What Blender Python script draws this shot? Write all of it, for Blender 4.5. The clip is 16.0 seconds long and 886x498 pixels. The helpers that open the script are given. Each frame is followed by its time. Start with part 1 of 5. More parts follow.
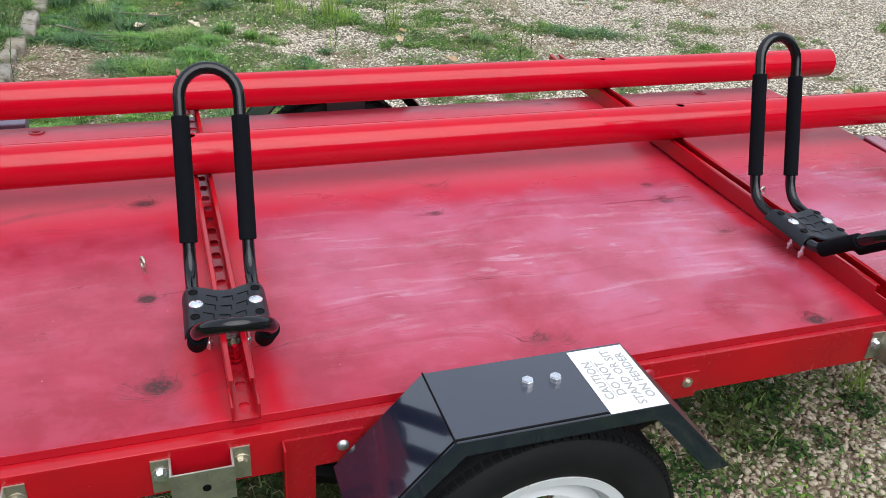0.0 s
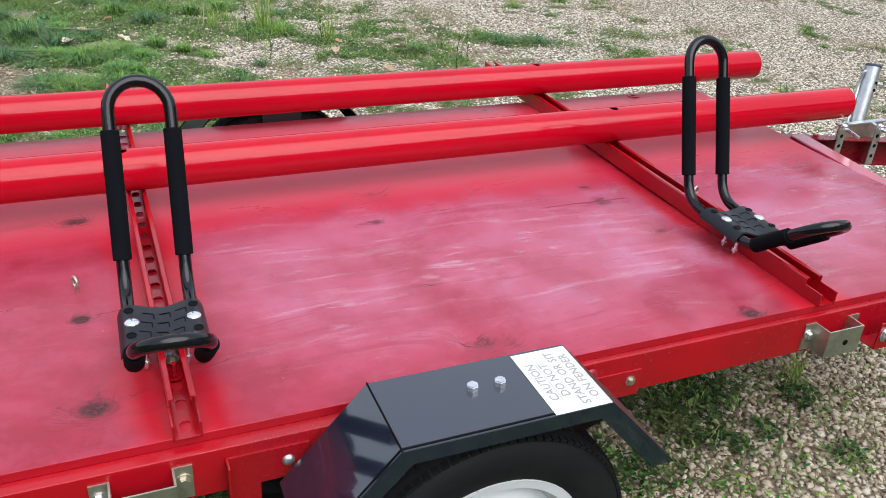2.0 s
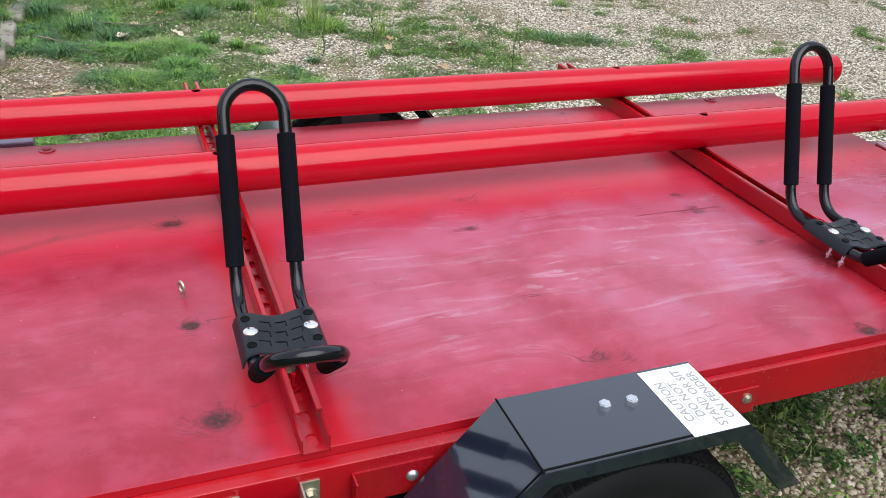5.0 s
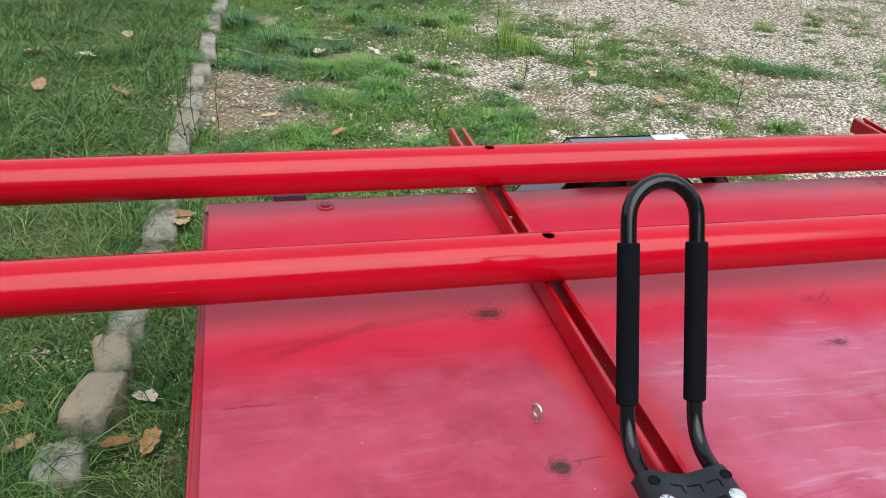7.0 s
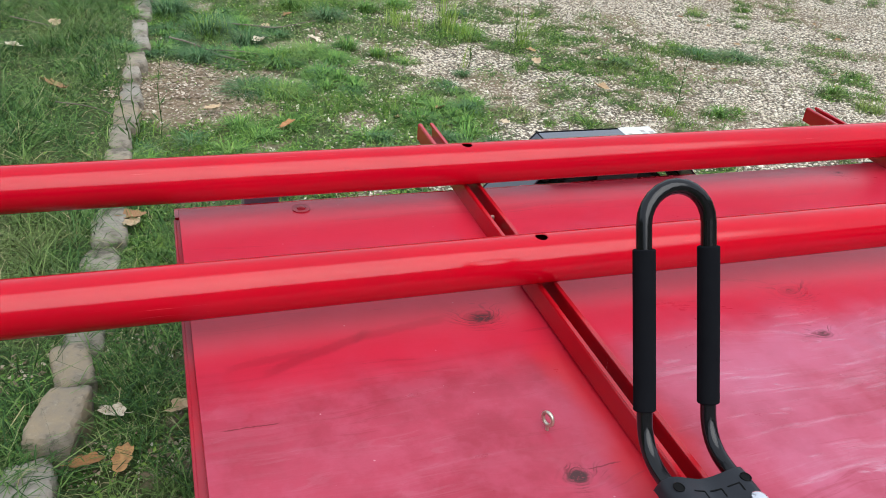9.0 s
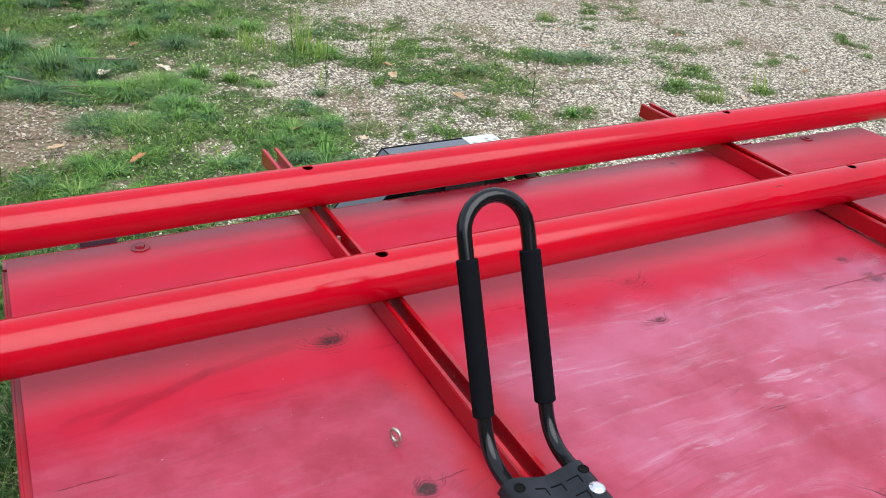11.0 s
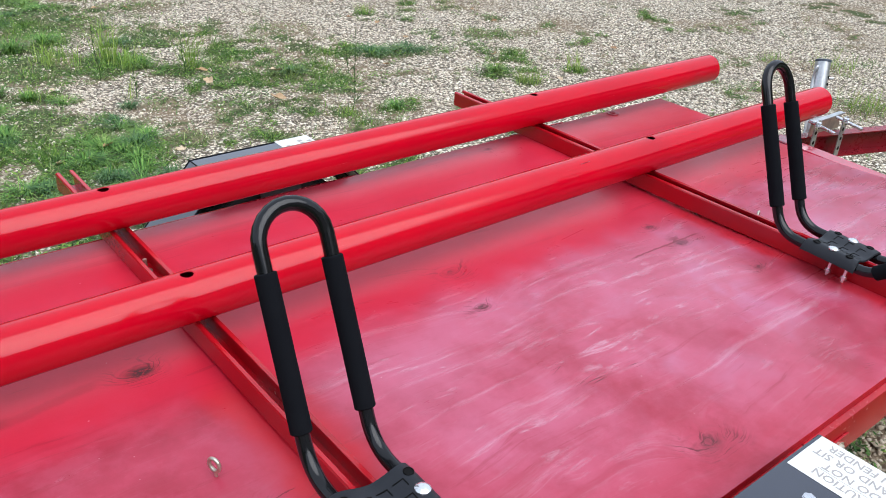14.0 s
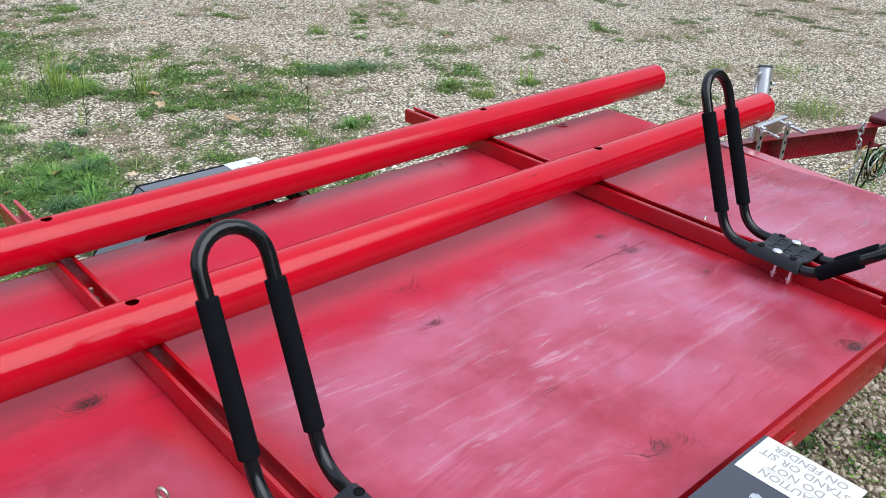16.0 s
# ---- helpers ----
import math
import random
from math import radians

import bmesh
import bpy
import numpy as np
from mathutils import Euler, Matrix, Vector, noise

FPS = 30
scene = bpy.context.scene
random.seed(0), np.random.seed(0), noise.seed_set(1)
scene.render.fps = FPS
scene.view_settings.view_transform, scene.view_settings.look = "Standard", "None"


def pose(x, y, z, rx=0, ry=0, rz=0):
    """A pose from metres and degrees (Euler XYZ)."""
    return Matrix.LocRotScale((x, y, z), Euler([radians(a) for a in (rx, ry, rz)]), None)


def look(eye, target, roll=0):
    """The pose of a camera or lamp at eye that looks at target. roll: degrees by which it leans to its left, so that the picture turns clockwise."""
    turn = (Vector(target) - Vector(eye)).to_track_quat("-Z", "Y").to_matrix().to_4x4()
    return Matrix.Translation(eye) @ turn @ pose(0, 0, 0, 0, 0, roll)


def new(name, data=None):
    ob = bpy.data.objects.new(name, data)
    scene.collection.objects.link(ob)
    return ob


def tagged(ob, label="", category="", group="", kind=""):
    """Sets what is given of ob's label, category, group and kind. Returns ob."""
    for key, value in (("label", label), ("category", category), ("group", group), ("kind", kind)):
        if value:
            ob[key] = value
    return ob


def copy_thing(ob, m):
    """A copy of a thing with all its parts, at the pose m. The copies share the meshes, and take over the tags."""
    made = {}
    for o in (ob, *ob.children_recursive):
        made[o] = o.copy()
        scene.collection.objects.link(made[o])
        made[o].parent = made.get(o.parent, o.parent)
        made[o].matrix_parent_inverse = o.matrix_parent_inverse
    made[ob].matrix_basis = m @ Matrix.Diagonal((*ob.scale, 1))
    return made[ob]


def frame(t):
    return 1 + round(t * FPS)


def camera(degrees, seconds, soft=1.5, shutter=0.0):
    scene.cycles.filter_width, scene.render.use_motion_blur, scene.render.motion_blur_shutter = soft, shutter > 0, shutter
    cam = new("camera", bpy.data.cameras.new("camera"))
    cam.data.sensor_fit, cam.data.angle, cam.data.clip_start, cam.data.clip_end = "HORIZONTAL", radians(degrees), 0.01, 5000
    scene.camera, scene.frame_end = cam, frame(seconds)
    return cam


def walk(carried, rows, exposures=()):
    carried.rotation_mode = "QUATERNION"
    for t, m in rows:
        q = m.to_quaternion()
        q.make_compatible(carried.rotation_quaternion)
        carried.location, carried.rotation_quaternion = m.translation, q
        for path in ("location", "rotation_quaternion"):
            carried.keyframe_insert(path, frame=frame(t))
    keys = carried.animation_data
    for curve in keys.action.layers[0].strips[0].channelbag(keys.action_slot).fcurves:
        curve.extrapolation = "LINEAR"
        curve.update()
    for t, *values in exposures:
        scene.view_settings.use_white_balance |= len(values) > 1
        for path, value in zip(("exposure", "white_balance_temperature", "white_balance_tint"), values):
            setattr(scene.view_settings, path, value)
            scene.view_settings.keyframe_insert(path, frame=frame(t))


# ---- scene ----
cam = camera(55.7, 16.0, soft=0.6)
PATH = [
    (0, (-0.678, -1.589, 1.321), (-0.078, 0.046, 0.338), 3.9),
    (0.5, (-0.674, -1.585, 1.319), (-0.019, 0.035, 0.345), 4.4),
    (1, (-0.673, -1.583, 1.319), (0.011, 0.028, 0.352), 4.4),
    (1.5, (-0.673, -1.585, 1.315), (0.04, 0.017, 0.352), 4.3),
    (2, (-0.672, -1.59, 1.317), (0.055, 0.01, 0.361), 4.0),
    (2.5, (-0.67, -1.591, 1.316), (0.068, 0.009, 0.37), 4.0),
    (3, (-0.672, -1.59, 1.316), (0.073, 0.01, 0.376), 3.9),
    (5.5, (-0.863, -1.403, 1.314), (-0.246, 0.226, 0.332), 4.3),
    (6, (-0.92, -1.269, 1.317), (-0.514, 0.412, 0.314), 2.6),
    (6.5, (-0.991, -1.141, 1.322), (-0.623, 0.565, 0.345), 3.3),
    (7, (-1.137, -1.061, 1.312), (-0.696, 0.627, 0.333), 4.0),
    (7.5, (-1.239, -1.01, 1.314), (-0.722, 0.641, 0.311), 4.0),
    (8, (-1.261, -0.981, 1.318), (-0.715, 0.655, 0.305), 4.8),
    (10.5, (-1.175, -1.01, 1.324), (-0.406, 0.56, 0.352), 4.6),
    (11, (-1.158, -1.018, 1.34), (-0.307, 0.518, 0.383), 4.1),
    (11.5, (-1.143, -1.016, 1.339), (-0.19, 0.467, 0.394), 4.1),
    (12, (-1.136, -1.021, 1.34), (-0.142, 0.43, 0.387), 3.8),
    (12.5, (-1.127, -1.02, 1.341), (-0.097, 0.404, 0.386), 3.8),
    (13, (-1.114, -1.026, 1.343), (-0.049, 0.373, 0.39), 3.6),
    (13.5, (-1.097, -1.024, 1.34), (-0.002, 0.352, 0.386), 3.4),
    (14, (-1.08, -1.028, 1.342), (0.059, 0.314, 0.392), 3.3),
    (14.5, (-1.074, -1.024, 1.344), (0.086, 0.306, 0.403), 3.0),
    (15, (-1.067, -1.035, 1.346), (0.108, 0.288, 0.413), 2.6),
    (15.5, (-1.059, -1.045, 1.349), (0.13, 0.274, 0.429), 2.3),
    (16, (-1.057, -1.05, 1.348), (0.153, 0.254, 0.432), 2.3),
]
walk(cam, [(t, look(eye, target, roll)) for t, eye, target, roll in PATH],
     exposures=[(0.0, 0.96, 6500, 10), (3.0, 0.99, 6500, 10), (5.5, 0.96, 6500, 9), (8.0, 0.95, 6600, 7), (10.5, 0.98, 6450, 10), (13.5, 1.03, 6380, 10), (16.0, 0.92, 6300, 10)])

# ---- light ----
world = bpy.data.worlds.new("overcast_sky")
scene.world = world
world.use_nodes = True
wn, wl = world.node_tree.nodes, world.node_tree.links
wn.clear()
sky = wn.new("ShaderNodeTexSky")
sky.sky_type, sky.sun_disc = "NISHITA", False
sky.sun_elevation, sky.sun_rotation = radians(56), radians(171)
sky.air_density, sky.dust_density, sky.ozone_density = 1.0, 4.0, 1.0
cloud = wn.new("ShaderNodeMix")
cloud.data_type = "RGBA"
cloud.inputs["Factor"].default_value = 0.72
cloud.inputs["B"].default_value = (8.5, 9.5, 11.2, 1)
wl.new(sky.outputs["Color"], cloud.inputs["A"])
back = wn.new("ShaderNodeBackground")
back.inputs["Strength"].default_value = 0.066
wl.new(cloud.outputs["Result"], back.inputs["Color"])
wout = wn.new("ShaderNodeOutputWorld")
wl.new(back.outputs["Background"], wout.inputs["Surface"])

sun_data = bpy.data.lights.new("sun", "SUN")
sun_data.energy, sun_data.angle, sun_data.color = 1.5, radians(68), (0.97, 0.985, 1.02)
sun = new("sun", sun_data)
sun.matrix_world = look((1.0, -6.6, 10.0), (0, 0, 0))


# ---- materials ----
class Nodes:
    """A short hand for building node materials."""

    def __init__(self, name):
        self.mat = bpy.data.materials.new(name)
        self.mat.use_nodes = True
        self.tree = self.mat.node_tree
        self.bsdf = self.tree.nodes["Principled BSDF"]

    def add(self, kind):
        return self.tree.nodes.new(kind)

    def link(self, a, b):
        self.tree.links.new(a, b)

    def feed(self, socket, value):
        if hasattr(value, "is_output"):
            self.link(value, socket)
        else:
            socket.default_value = value

    def place(self, scale=(1, 1, 1), offset=(0, 0, 0)):
        tex, mapping = self.add("ShaderNodeTexCoord"), self.add("ShaderNodeMapping")
        mapping.inputs["Scale"].default_value = scale
        mapping.inputs["Location"].default_value = offset
        self.link(tex.outputs["Object"], mapping.inputs["Vector"])
        return mapping.outputs["Vector"]

    def noise(self, vector, scale, detail=4.0, rough=0.55, warp=0.0):
        n = self.add("ShaderNodeTexNoise")
        n.inputs["Scale"].default_value, n.inputs["Detail"].default_value = scale, detail
        n.inputs["Roughness"].default_value, n.inputs["Distortion"].default_value = rough, warp
        self.link(vector, n.inputs["Vector"])
        return n.outputs["Fac"]

    def math(self, op, a, b=0.0, c=0.0):
        n = self.add("ShaderNodeMath")
        n.operation = op
        for i, v in enumerate((a, b, c)):
            self.feed(n.inputs[i], v)
        return n.outputs[0]

    def span(self, value, a, b, c=0.0, d=1.0):
        n = self.add("ShaderNodeMapRange")
        n.interpolation_type = "SMOOTHSTEP"
        self.link(value, n.inputs["Value"])
        for i, v in zip((1, 2, 3, 4), (a, b, c, d)):
            n.inputs[i].default_value = v
        return n.outputs["Result"]

    def mix(self, factor, a, b):
        n = self.add("ShaderNodeMix")
        n.data_type = "RGBA"
        self.feed(n.inputs["Factor"], factor)
        for key, v in (("A", a), ("B", b)):
            self.feed(n.inputs[key], v if hasattr(v, "is_output") else (*v[:3], 1))
        return n.outputs["Result"]

    def ramp(self, value, stops):
        n = self.add("ShaderNodeValToRGB")
        self.link(value, n.inputs["Fac"])
        e = n.color_ramp.elements
        while len(e) < len(stops):
            e.new(0.5)
        for el, (at, colour) in zip(e, stops):
            el.position, el.color = at, (*colour, 1)
        return n.outputs["Color"]

    def bump(self, height, strength=0.3, distance=0.001):
        n = self.add("ShaderNodeBump")
        n.inputs["Strength"].default_value, n.inputs["Distance"].default_value = strength, distance
        self.link(height, n.inputs["Height"])
        self.link(n.outputs["Normal"], self.bsdf.inputs["Normal"])

    def set(self, colour=None, rough=None, metal=None, **more):
        for key, v in (("Base Color", colour), ("Roughness", rough), ("Metallic", metal)):
            if v is not None:
                self.feed(self.bsdf.inputs[key], (*v, 1) if isinstance(v, tuple) else v)
        for key, v in more.items():
            self.feed(self.bsdf.inputs[key.replace("_", " ")], v)
        return self.mat


def paint(name, colour, wear, rough=0.3, spots=0.0, relief=0.15, coat=0.0, shine=0.5, coat_rough=0.12):
    """Brushed or sprayed paint: two scales of tone, dull scuffs and a faint orange peel."""
    m = Nodes(name)
    v = m.place()
    big, fine = m.noise(v, 5.0, 5), m.noise(v, 90.0, 3)
    tone = m.mix(m.span(big, 0.35, 0.7), colour, wear)
    if spots:
        tone = m.mix(m.span(m.noise(v, 26.0, 6, 0.7), 0.64, 0.72, 0, spots), tone, (0.10, 0.05, 0.04))
    m.bump(m.noise(v, 240.0, 2), relief, 0.0006)
    r = m.math("ADD", m.math("MULTIPLY", fine, 0.12), m.math("MULTIPLY_ADD", big, 0.14, rough - 0.12))
    return m.set(tone, r, 0.0, Coat_Weight=coat, Coat_Roughness=coat_rough, Specular_IOR_Level=shine)


def pipe_paint():
    """Glossy red spray paint over hand-cleaned pipe: long shallow waves, dry overspray and faint scratches along it."""
    m = Nodes("glossy_red_spray_paint")
    v, long = m.place(), m.place((1.1, 12.0, 12.0))
    big, dry = m.noise(v, 4.0, 5), m.noise(long, 2.0, 6, 0.7, 0.6)
    tone = m.mix(m.span(big, 0.35, 0.7), (0.50, 0.0008, 0.013), (0.44, 0.0010, 0.013))
    scratch = m.span(m.noise(m.place((1.0, 60.0, 60.0)), 5.0, 3, 0.6), 0.70, 0.76)
    tone = m.mix(m.math("MULTIPLY", scratch, 0.35), tone, (0.75, 0.12, 0.16))
    waves = m.math("ADD", m.math("MULTIPLY", m.noise(long, 1.0, 1), 1.0), m.math("MULTIPLY", m.noise(v, 240.0, 2), 0.010))
    m.bump(waves, 0.035, 0.004)
    rough = m.math("ADD", m.span(dry, 0.46, 0.70, 0.09, 0.16), m.math("MULTIPLY", big, 0.03))
    return m.set(tone, rough, 0.0, Specular_IOR_Level=0.36)


def metal(name, colour, dull, rough=0.35, metalness=0.9):
    m = Nodes(name)
    v = m.place()
    big, fine = m.noise(v, 22.0, 5, 0.65), m.noise(v, 160.0, 3)
    m.bump(fine, 0.15, 0.0005)
    return m.set(m.mix(m.span(big, 0.4, 0.68), colour, dull), m.math("MULTIPLY_ADD", big, 0.3, rough - 0.15), metalness)


RED_PIPE = pipe_paint()
RED_STEEL = paint("red_painted_steel", (0.40, 0.003, 0.010), (0.31, 0.004, 0.011), 0.24, 0.25, 0.1, 0.15)
RED_STRUT = paint("red_painted_channel", (0.42, 0.003, 0.010), (0.33, 0.004, 0.010), 0.22, 0.2, 0.1, 0.2)
RED_DULL = paint("dusty_red_frame_paint", (0.33, 0.010, 0.022), (0.26, 0.014, 0.028), 0.36, 0.3)
RED_FADED = paint("glossy_faded_red_paint", (0.44, 0.030, 0.060), (0.34, 0.020, 0.045), 0.14, 0.1, 0.02, 0.6, 0.6, 0.06)
BLACK_FENDER = paint("semi_gloss_black_enamel", (0.011, 0.014, 0.026), (0.014, 0.017, 0.032), 0.09, 0.0, 0.006, 1.0, 0.70, 0.05)
BLACK_TUBE = paint("black_powder_coat", (0.0045, 0.0045, 0.005), (0.007, 0.007, 0.009), 0.13, 0.0, 0.02, 0.0, 0.40)
ZINC = metal("yellow_zinc_plated_steel", (0.60, 0.56, 0.46), (0.42, 0.39, 0.33), 0.42)
GALV = metal("galvanised_steel", (0.62, 0.64, 0.65), (0.42, 0.43, 0.44), 0.40)
CHROME = metal("bright_zinc_bolt", (0.82, 0.83, 0.85), (0.62, 0.63, 0.64), 0.25)


def foam_material():
    m = Nodes("black_foam_rubber")
    v = m.place()
    m.bump(m.noise(v, 500.0, 3, 0.7), 0.35, 0.0008)
    return m.set(m.mix(m.noise(v, 30.0, 4), (0.004, 0.0045, 0.0065), (0.007, 0.008, 0.010)), 0.9, None, Specular_IOR_Level=0.08)


def plastic_material():
    m = Nodes("black_moulded_plastic")
    v = m.place()
    m.bump(m.noise(v, 700.0, 2), 0.25, 0.0004)
    return m.set(m.mix(m.noise(v, 18.0, 4), (0.009, 0.010, 0.014), (0.016, 0.018, 0.022)), 0.40, None, Specular_IOR_Level=0.30)


def rubber_material():
    m = Nodes("worn_tyre_rubber")
    v = m.place()
    m.bump(m.noise(v, 260.0, 3), 0.3, 0.0006)
    dust = m.span(m.noise(v, 9.0, 6, 0.7), 0.45, 0.75, 0, 0.3)
    return m.set(m.mix(dust, (0.006, 0.006, 0.007), (0.028, 0.027, 0.026)), 0.7, None, Specular_IOR_Level=0.3)


def rim_material():
    m = Nodes("white_wheel_enamel")
    v = m.place()
    rust = m.span(m.noise(v, 35.0, 6, 0.7), 0.66, 0.74)
    return m.set(m.mix(rust, m.mix(m.noise(v, 12.0), (0.78, 0.79, 0.80), (0.66, 0.67, 0.68)), (0.30, 0.22, 0.15)), 0.35)


FOAM, PLASTIC, RUBBER, RIM = foam_material(), plastic_material(), rubber_material(), rim_material()
# near-black for small parts and wires, and for shade painted into hole discs
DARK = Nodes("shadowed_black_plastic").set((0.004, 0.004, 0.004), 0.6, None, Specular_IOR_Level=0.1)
LABEL_WHITE = paint("white_vinyl_label", (0.70, 0.70, 0.67), (0.60, 0.60, 0.57), 0.4, 0.0, 0.05)
LABEL_GREY = Nodes("faded_grey_print").set((0.33, 0.315, 0.30), 0.5)
RED_DEEP = paint("shaded_deep_red_paint", (0.20, 0.003, 0.010), (0.15, 0.004, 0.010), 0.28, 0.3)
COUPLER = paint("grimy_dark_coupler_paint", (0.10, 0.006, 0.012), (0.05, 0.008, 0.010), 0.4, 0.3)
TAIL = paint("lilac_grey_primer", (0.17, 0.13, 0.19), (0.12, 0.09, 0.14), 0.4)


def deck_material():
    """Red-stained plywood: long grain, worn pale streaks with sky sheen painted in, knots that bend the grain, small
    cracks and specks.
    """
    m = Nodes("weathered_red_painted_plywood")
    tex, axes = m.add("ShaderNodeTexCoord"), m.add("ShaderNodeSeparateXYZ")
    p = tex.outputs["Object"]
    m.link(p, axes.inputs[0])
    x, y = axes.outputs["X"], axes.outputs["Y"]
    wobble = m.math("SUBTRACT", m.noise(p, 34.0, 6, 0.72), 0.5)
    slow = m.math("SUBTRACT", m.noise(p, 24.0, 2, 0.5), 0.5)
    core, rim, bend, close = 0.0, 0.0, 0.0, 0.0
    knots = ((-0.726, -0.516, 0.021, 1.0), (-0.738, -0.265, 0.014, 0.9), (-0.108, -0.542, 0.019, 0.35), (-0.102, 0.097, 0.018, 0.25),
             (-0.133, -0.038, 0.012, 0.6), (0.422, -0.091, 0.015, 0.5), (-0.732, 0.129, 0.017, 0.95), (0.422, 0.003, 0.010, 0.6),
             (0.461, -0.261, 0.010, 0.5), (0.425, -0.604, 0.017, 0.8), (0.410, 0.560, 0.010, 0.6), (1.065, 0.300, 0.014, 0.5))
    ragged = m.span(m.noise(p, 75.0, 4, 0.7), 0.40, 0.56)
    for kx, ky, r, dark in knots:
        dx = m.math("DIVIDE", m.math("SUBTRACT", x, kx), r * 1.5)
        dy = m.math("DIVIDE", m.math("SUBTRACT", y, ky), r)
        d = m.math("SQRT", m.math("ADD", m.math("MULTIPLY", dx, dx), m.math("MULTIPLY", dy, dy)))
        d = m.math("MULTIPLY_ADD", slow, 1.5, d)
        core = m.math("MAXIMUM", core, m.span(d, 0.30, 1.10, min(1.0, dark * 1.3), 0.0))
        edge = m.math("ABSOLUTE", m.math("SUBTRACT", d, 1.0))
        rim = m.math("MAXIMUM", rim, m.span(edge, 0.02, 0.18, 0.12 + 0.3 * dark, 0.0))
        ring = m.math("ABSOLUTE", m.math("SUBTRACT", d, 1.7))
        rim = m.math("MAXIMUM", rim, m.span(ring, 0.02, 0.25, 0.10, 0.0))
        pull = m.math("EXPONENT", m.math("MULTIPLY", d, -0.36))
        close = m.math("MAXIMUM", close, m.span(d, 0.8, 3.4, 1.0, 0.0))
        bend = m.math("ADD", bend, m.math("MULTIPLY", pull, r * 5.0))
    warp = m.math("MULTIPLY", m.math("SUBTRACT", m.noise(p, 1.6, 3), 0.5), 0.12)
    yy = m.math("ADD", m.math("ADD", y, bend), warp)
    grain_at = m.add("ShaderNodeCombineXYZ")
    m.link(x, grain_at.inputs["X"])
    m.link(m.math("MULTIPLY", yy, 15.0), grain_at.inputs["Y"])
    g = grain_at.outputs["Vector"]
    coarse, fine = m.noise(g, 2.2, 6, 0.66, 0.5), m.noise(g, 9.0, 6, 0.72)
    cloudy, patch, mottle = m.noise(p, 2.3, 5, 0.6), m.noise(p, 6.5, 6, 0.66), m.noise(p, 17.0, 5, 0.65)
    mid = m.span(m.math("ABSOLUTE", m.math("ADD", y, 0.20)), 0.14, 0.42, 1.0, 0.12)
    mid = m.math("MULTIPLY", mid, m.span(x, -0.62, -0.36, 0.16, 1.0))
    # pale wear and grain streaks, with some of the sky's gloss put into colour
    worn = m.math("MULTIPLY", m.span(m.math("ADD", cloudy, m.math("MULTIPLY", patch, 0.6)), 0.42, 0.96), mid)
    sheen_streak = m.math("MULTIPLY", m.span(coarse, 0.50, 0.66), m.math("MULTIPLY", worn, m.span(fine, 0.36, 0.60)))
    tone = m.mix(m.span(patch, 0.34, 0.66), (0.29, 0.010, 0.027), (0.38, 0.022, 0.050))
    tone = m.mix(m.span(mottle, 0.44, 0.64, 0.0, 0.32), tone, (0.45, 0.062, 0.110))
    tone = m.mix(m.math("MULTIPLY", worn, 0.55), tone, (0.48, 0.145, 0.235))
    tone = m.mix(m.math("MULTIPLY", sheen_streak, 0.32), tone, (0.60, 0.42, 0.49))
    sheen_smear = m.math("MULTIPLY", m.span(m.noise(m.place((1.0, 5.0, 1.0)), 7.0, 8, 0.72, 1.2), 0.54, 0.62), m.math("MULTIPLY", mid, m.span(m.noise(p, 4.5, 3), 0.48, 0.62)))
    tone = m.mix(m.math("MULTIPLY", sheen_smear, 0.30), tone, (0.60, 0.42, 0.49))
    # lavender patches that paint the sky's sheen onto the deck
    sky_haze = m.math("MULTIPLY", m.span(m.noise(p, 6.5, 6, 0.58, 0.6), 0.44, 0.72), m.math("MULTIPLY", mid, m.span(x, -0.3, 0.2, 0.25, 1.0)))
    tone = m.mix(m.math("MULTIPLY", sky_haze, 0.38), tone, (0.46, 0.220, 0.345))
    tone = m.mix(m.span(fine, 0.56, 0.72, 0.0, 0.30), tone, (0.30, 0.006, 0.022))
    # bright overspray from painting the two channels in place
    near = m.math("MINIMUM", m.math("ABSOLUTE", m.math("ADD", x, 0.612)), m.math("ABSOLUTE", m.math("SUBTRACT", x, 0.580)))
    near = m.math("MULTIPLY_ADD", m.math("SUBTRACT", m.noise(p, 7.0, 4), 0.5), 0.09, near)
    tone = m.mix(m.span(near, 0.035, 0.095, 0.85, 0.0), tone, (0.50, 0.004, 0.014))
    # and a soft red band below each long pipe, brightened against the pipe's shade
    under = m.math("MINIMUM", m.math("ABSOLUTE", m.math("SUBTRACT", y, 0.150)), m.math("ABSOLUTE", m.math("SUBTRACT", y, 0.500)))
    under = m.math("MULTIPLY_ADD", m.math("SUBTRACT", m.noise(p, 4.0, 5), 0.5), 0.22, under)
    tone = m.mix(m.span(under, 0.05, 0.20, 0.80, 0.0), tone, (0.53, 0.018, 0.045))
    # heavier paint in soft dark bands along the grain
    tone = m.mix(m.span(m.noise(g, 0.9, 4, 0.6), 0.57, 0.70, 0.0, 0.34), tone, (0.27, 0.007, 0.022))
    tone = m.mix(m.span(m.noise(g, 2.6, 6, 0.7, 0.6), 0.60, 0.67, 0.0, 0.34), tone, (0.22, 0.007, 0.017))
    tone = m.mix(m.math("MULTIPLY", rim, m.math("MULTIPLY_ADD", ragged, 0.6, 0.4)), tone, (0.075, 0.010, 0.014))
    flame = m.math("MULTIPLY", m.span(m.noise(g, 13.0, 4, 0.65, 0.4), 0.53, 0.58), m.math("MULTIPLY", close, m.span(m.noise(p, 22.0, 4), 0.42, 0.58)))
    tone = m.mix(m.math("MULTIPLY", flame, 0.8), tone, (0.11, 0.006, 0.012))
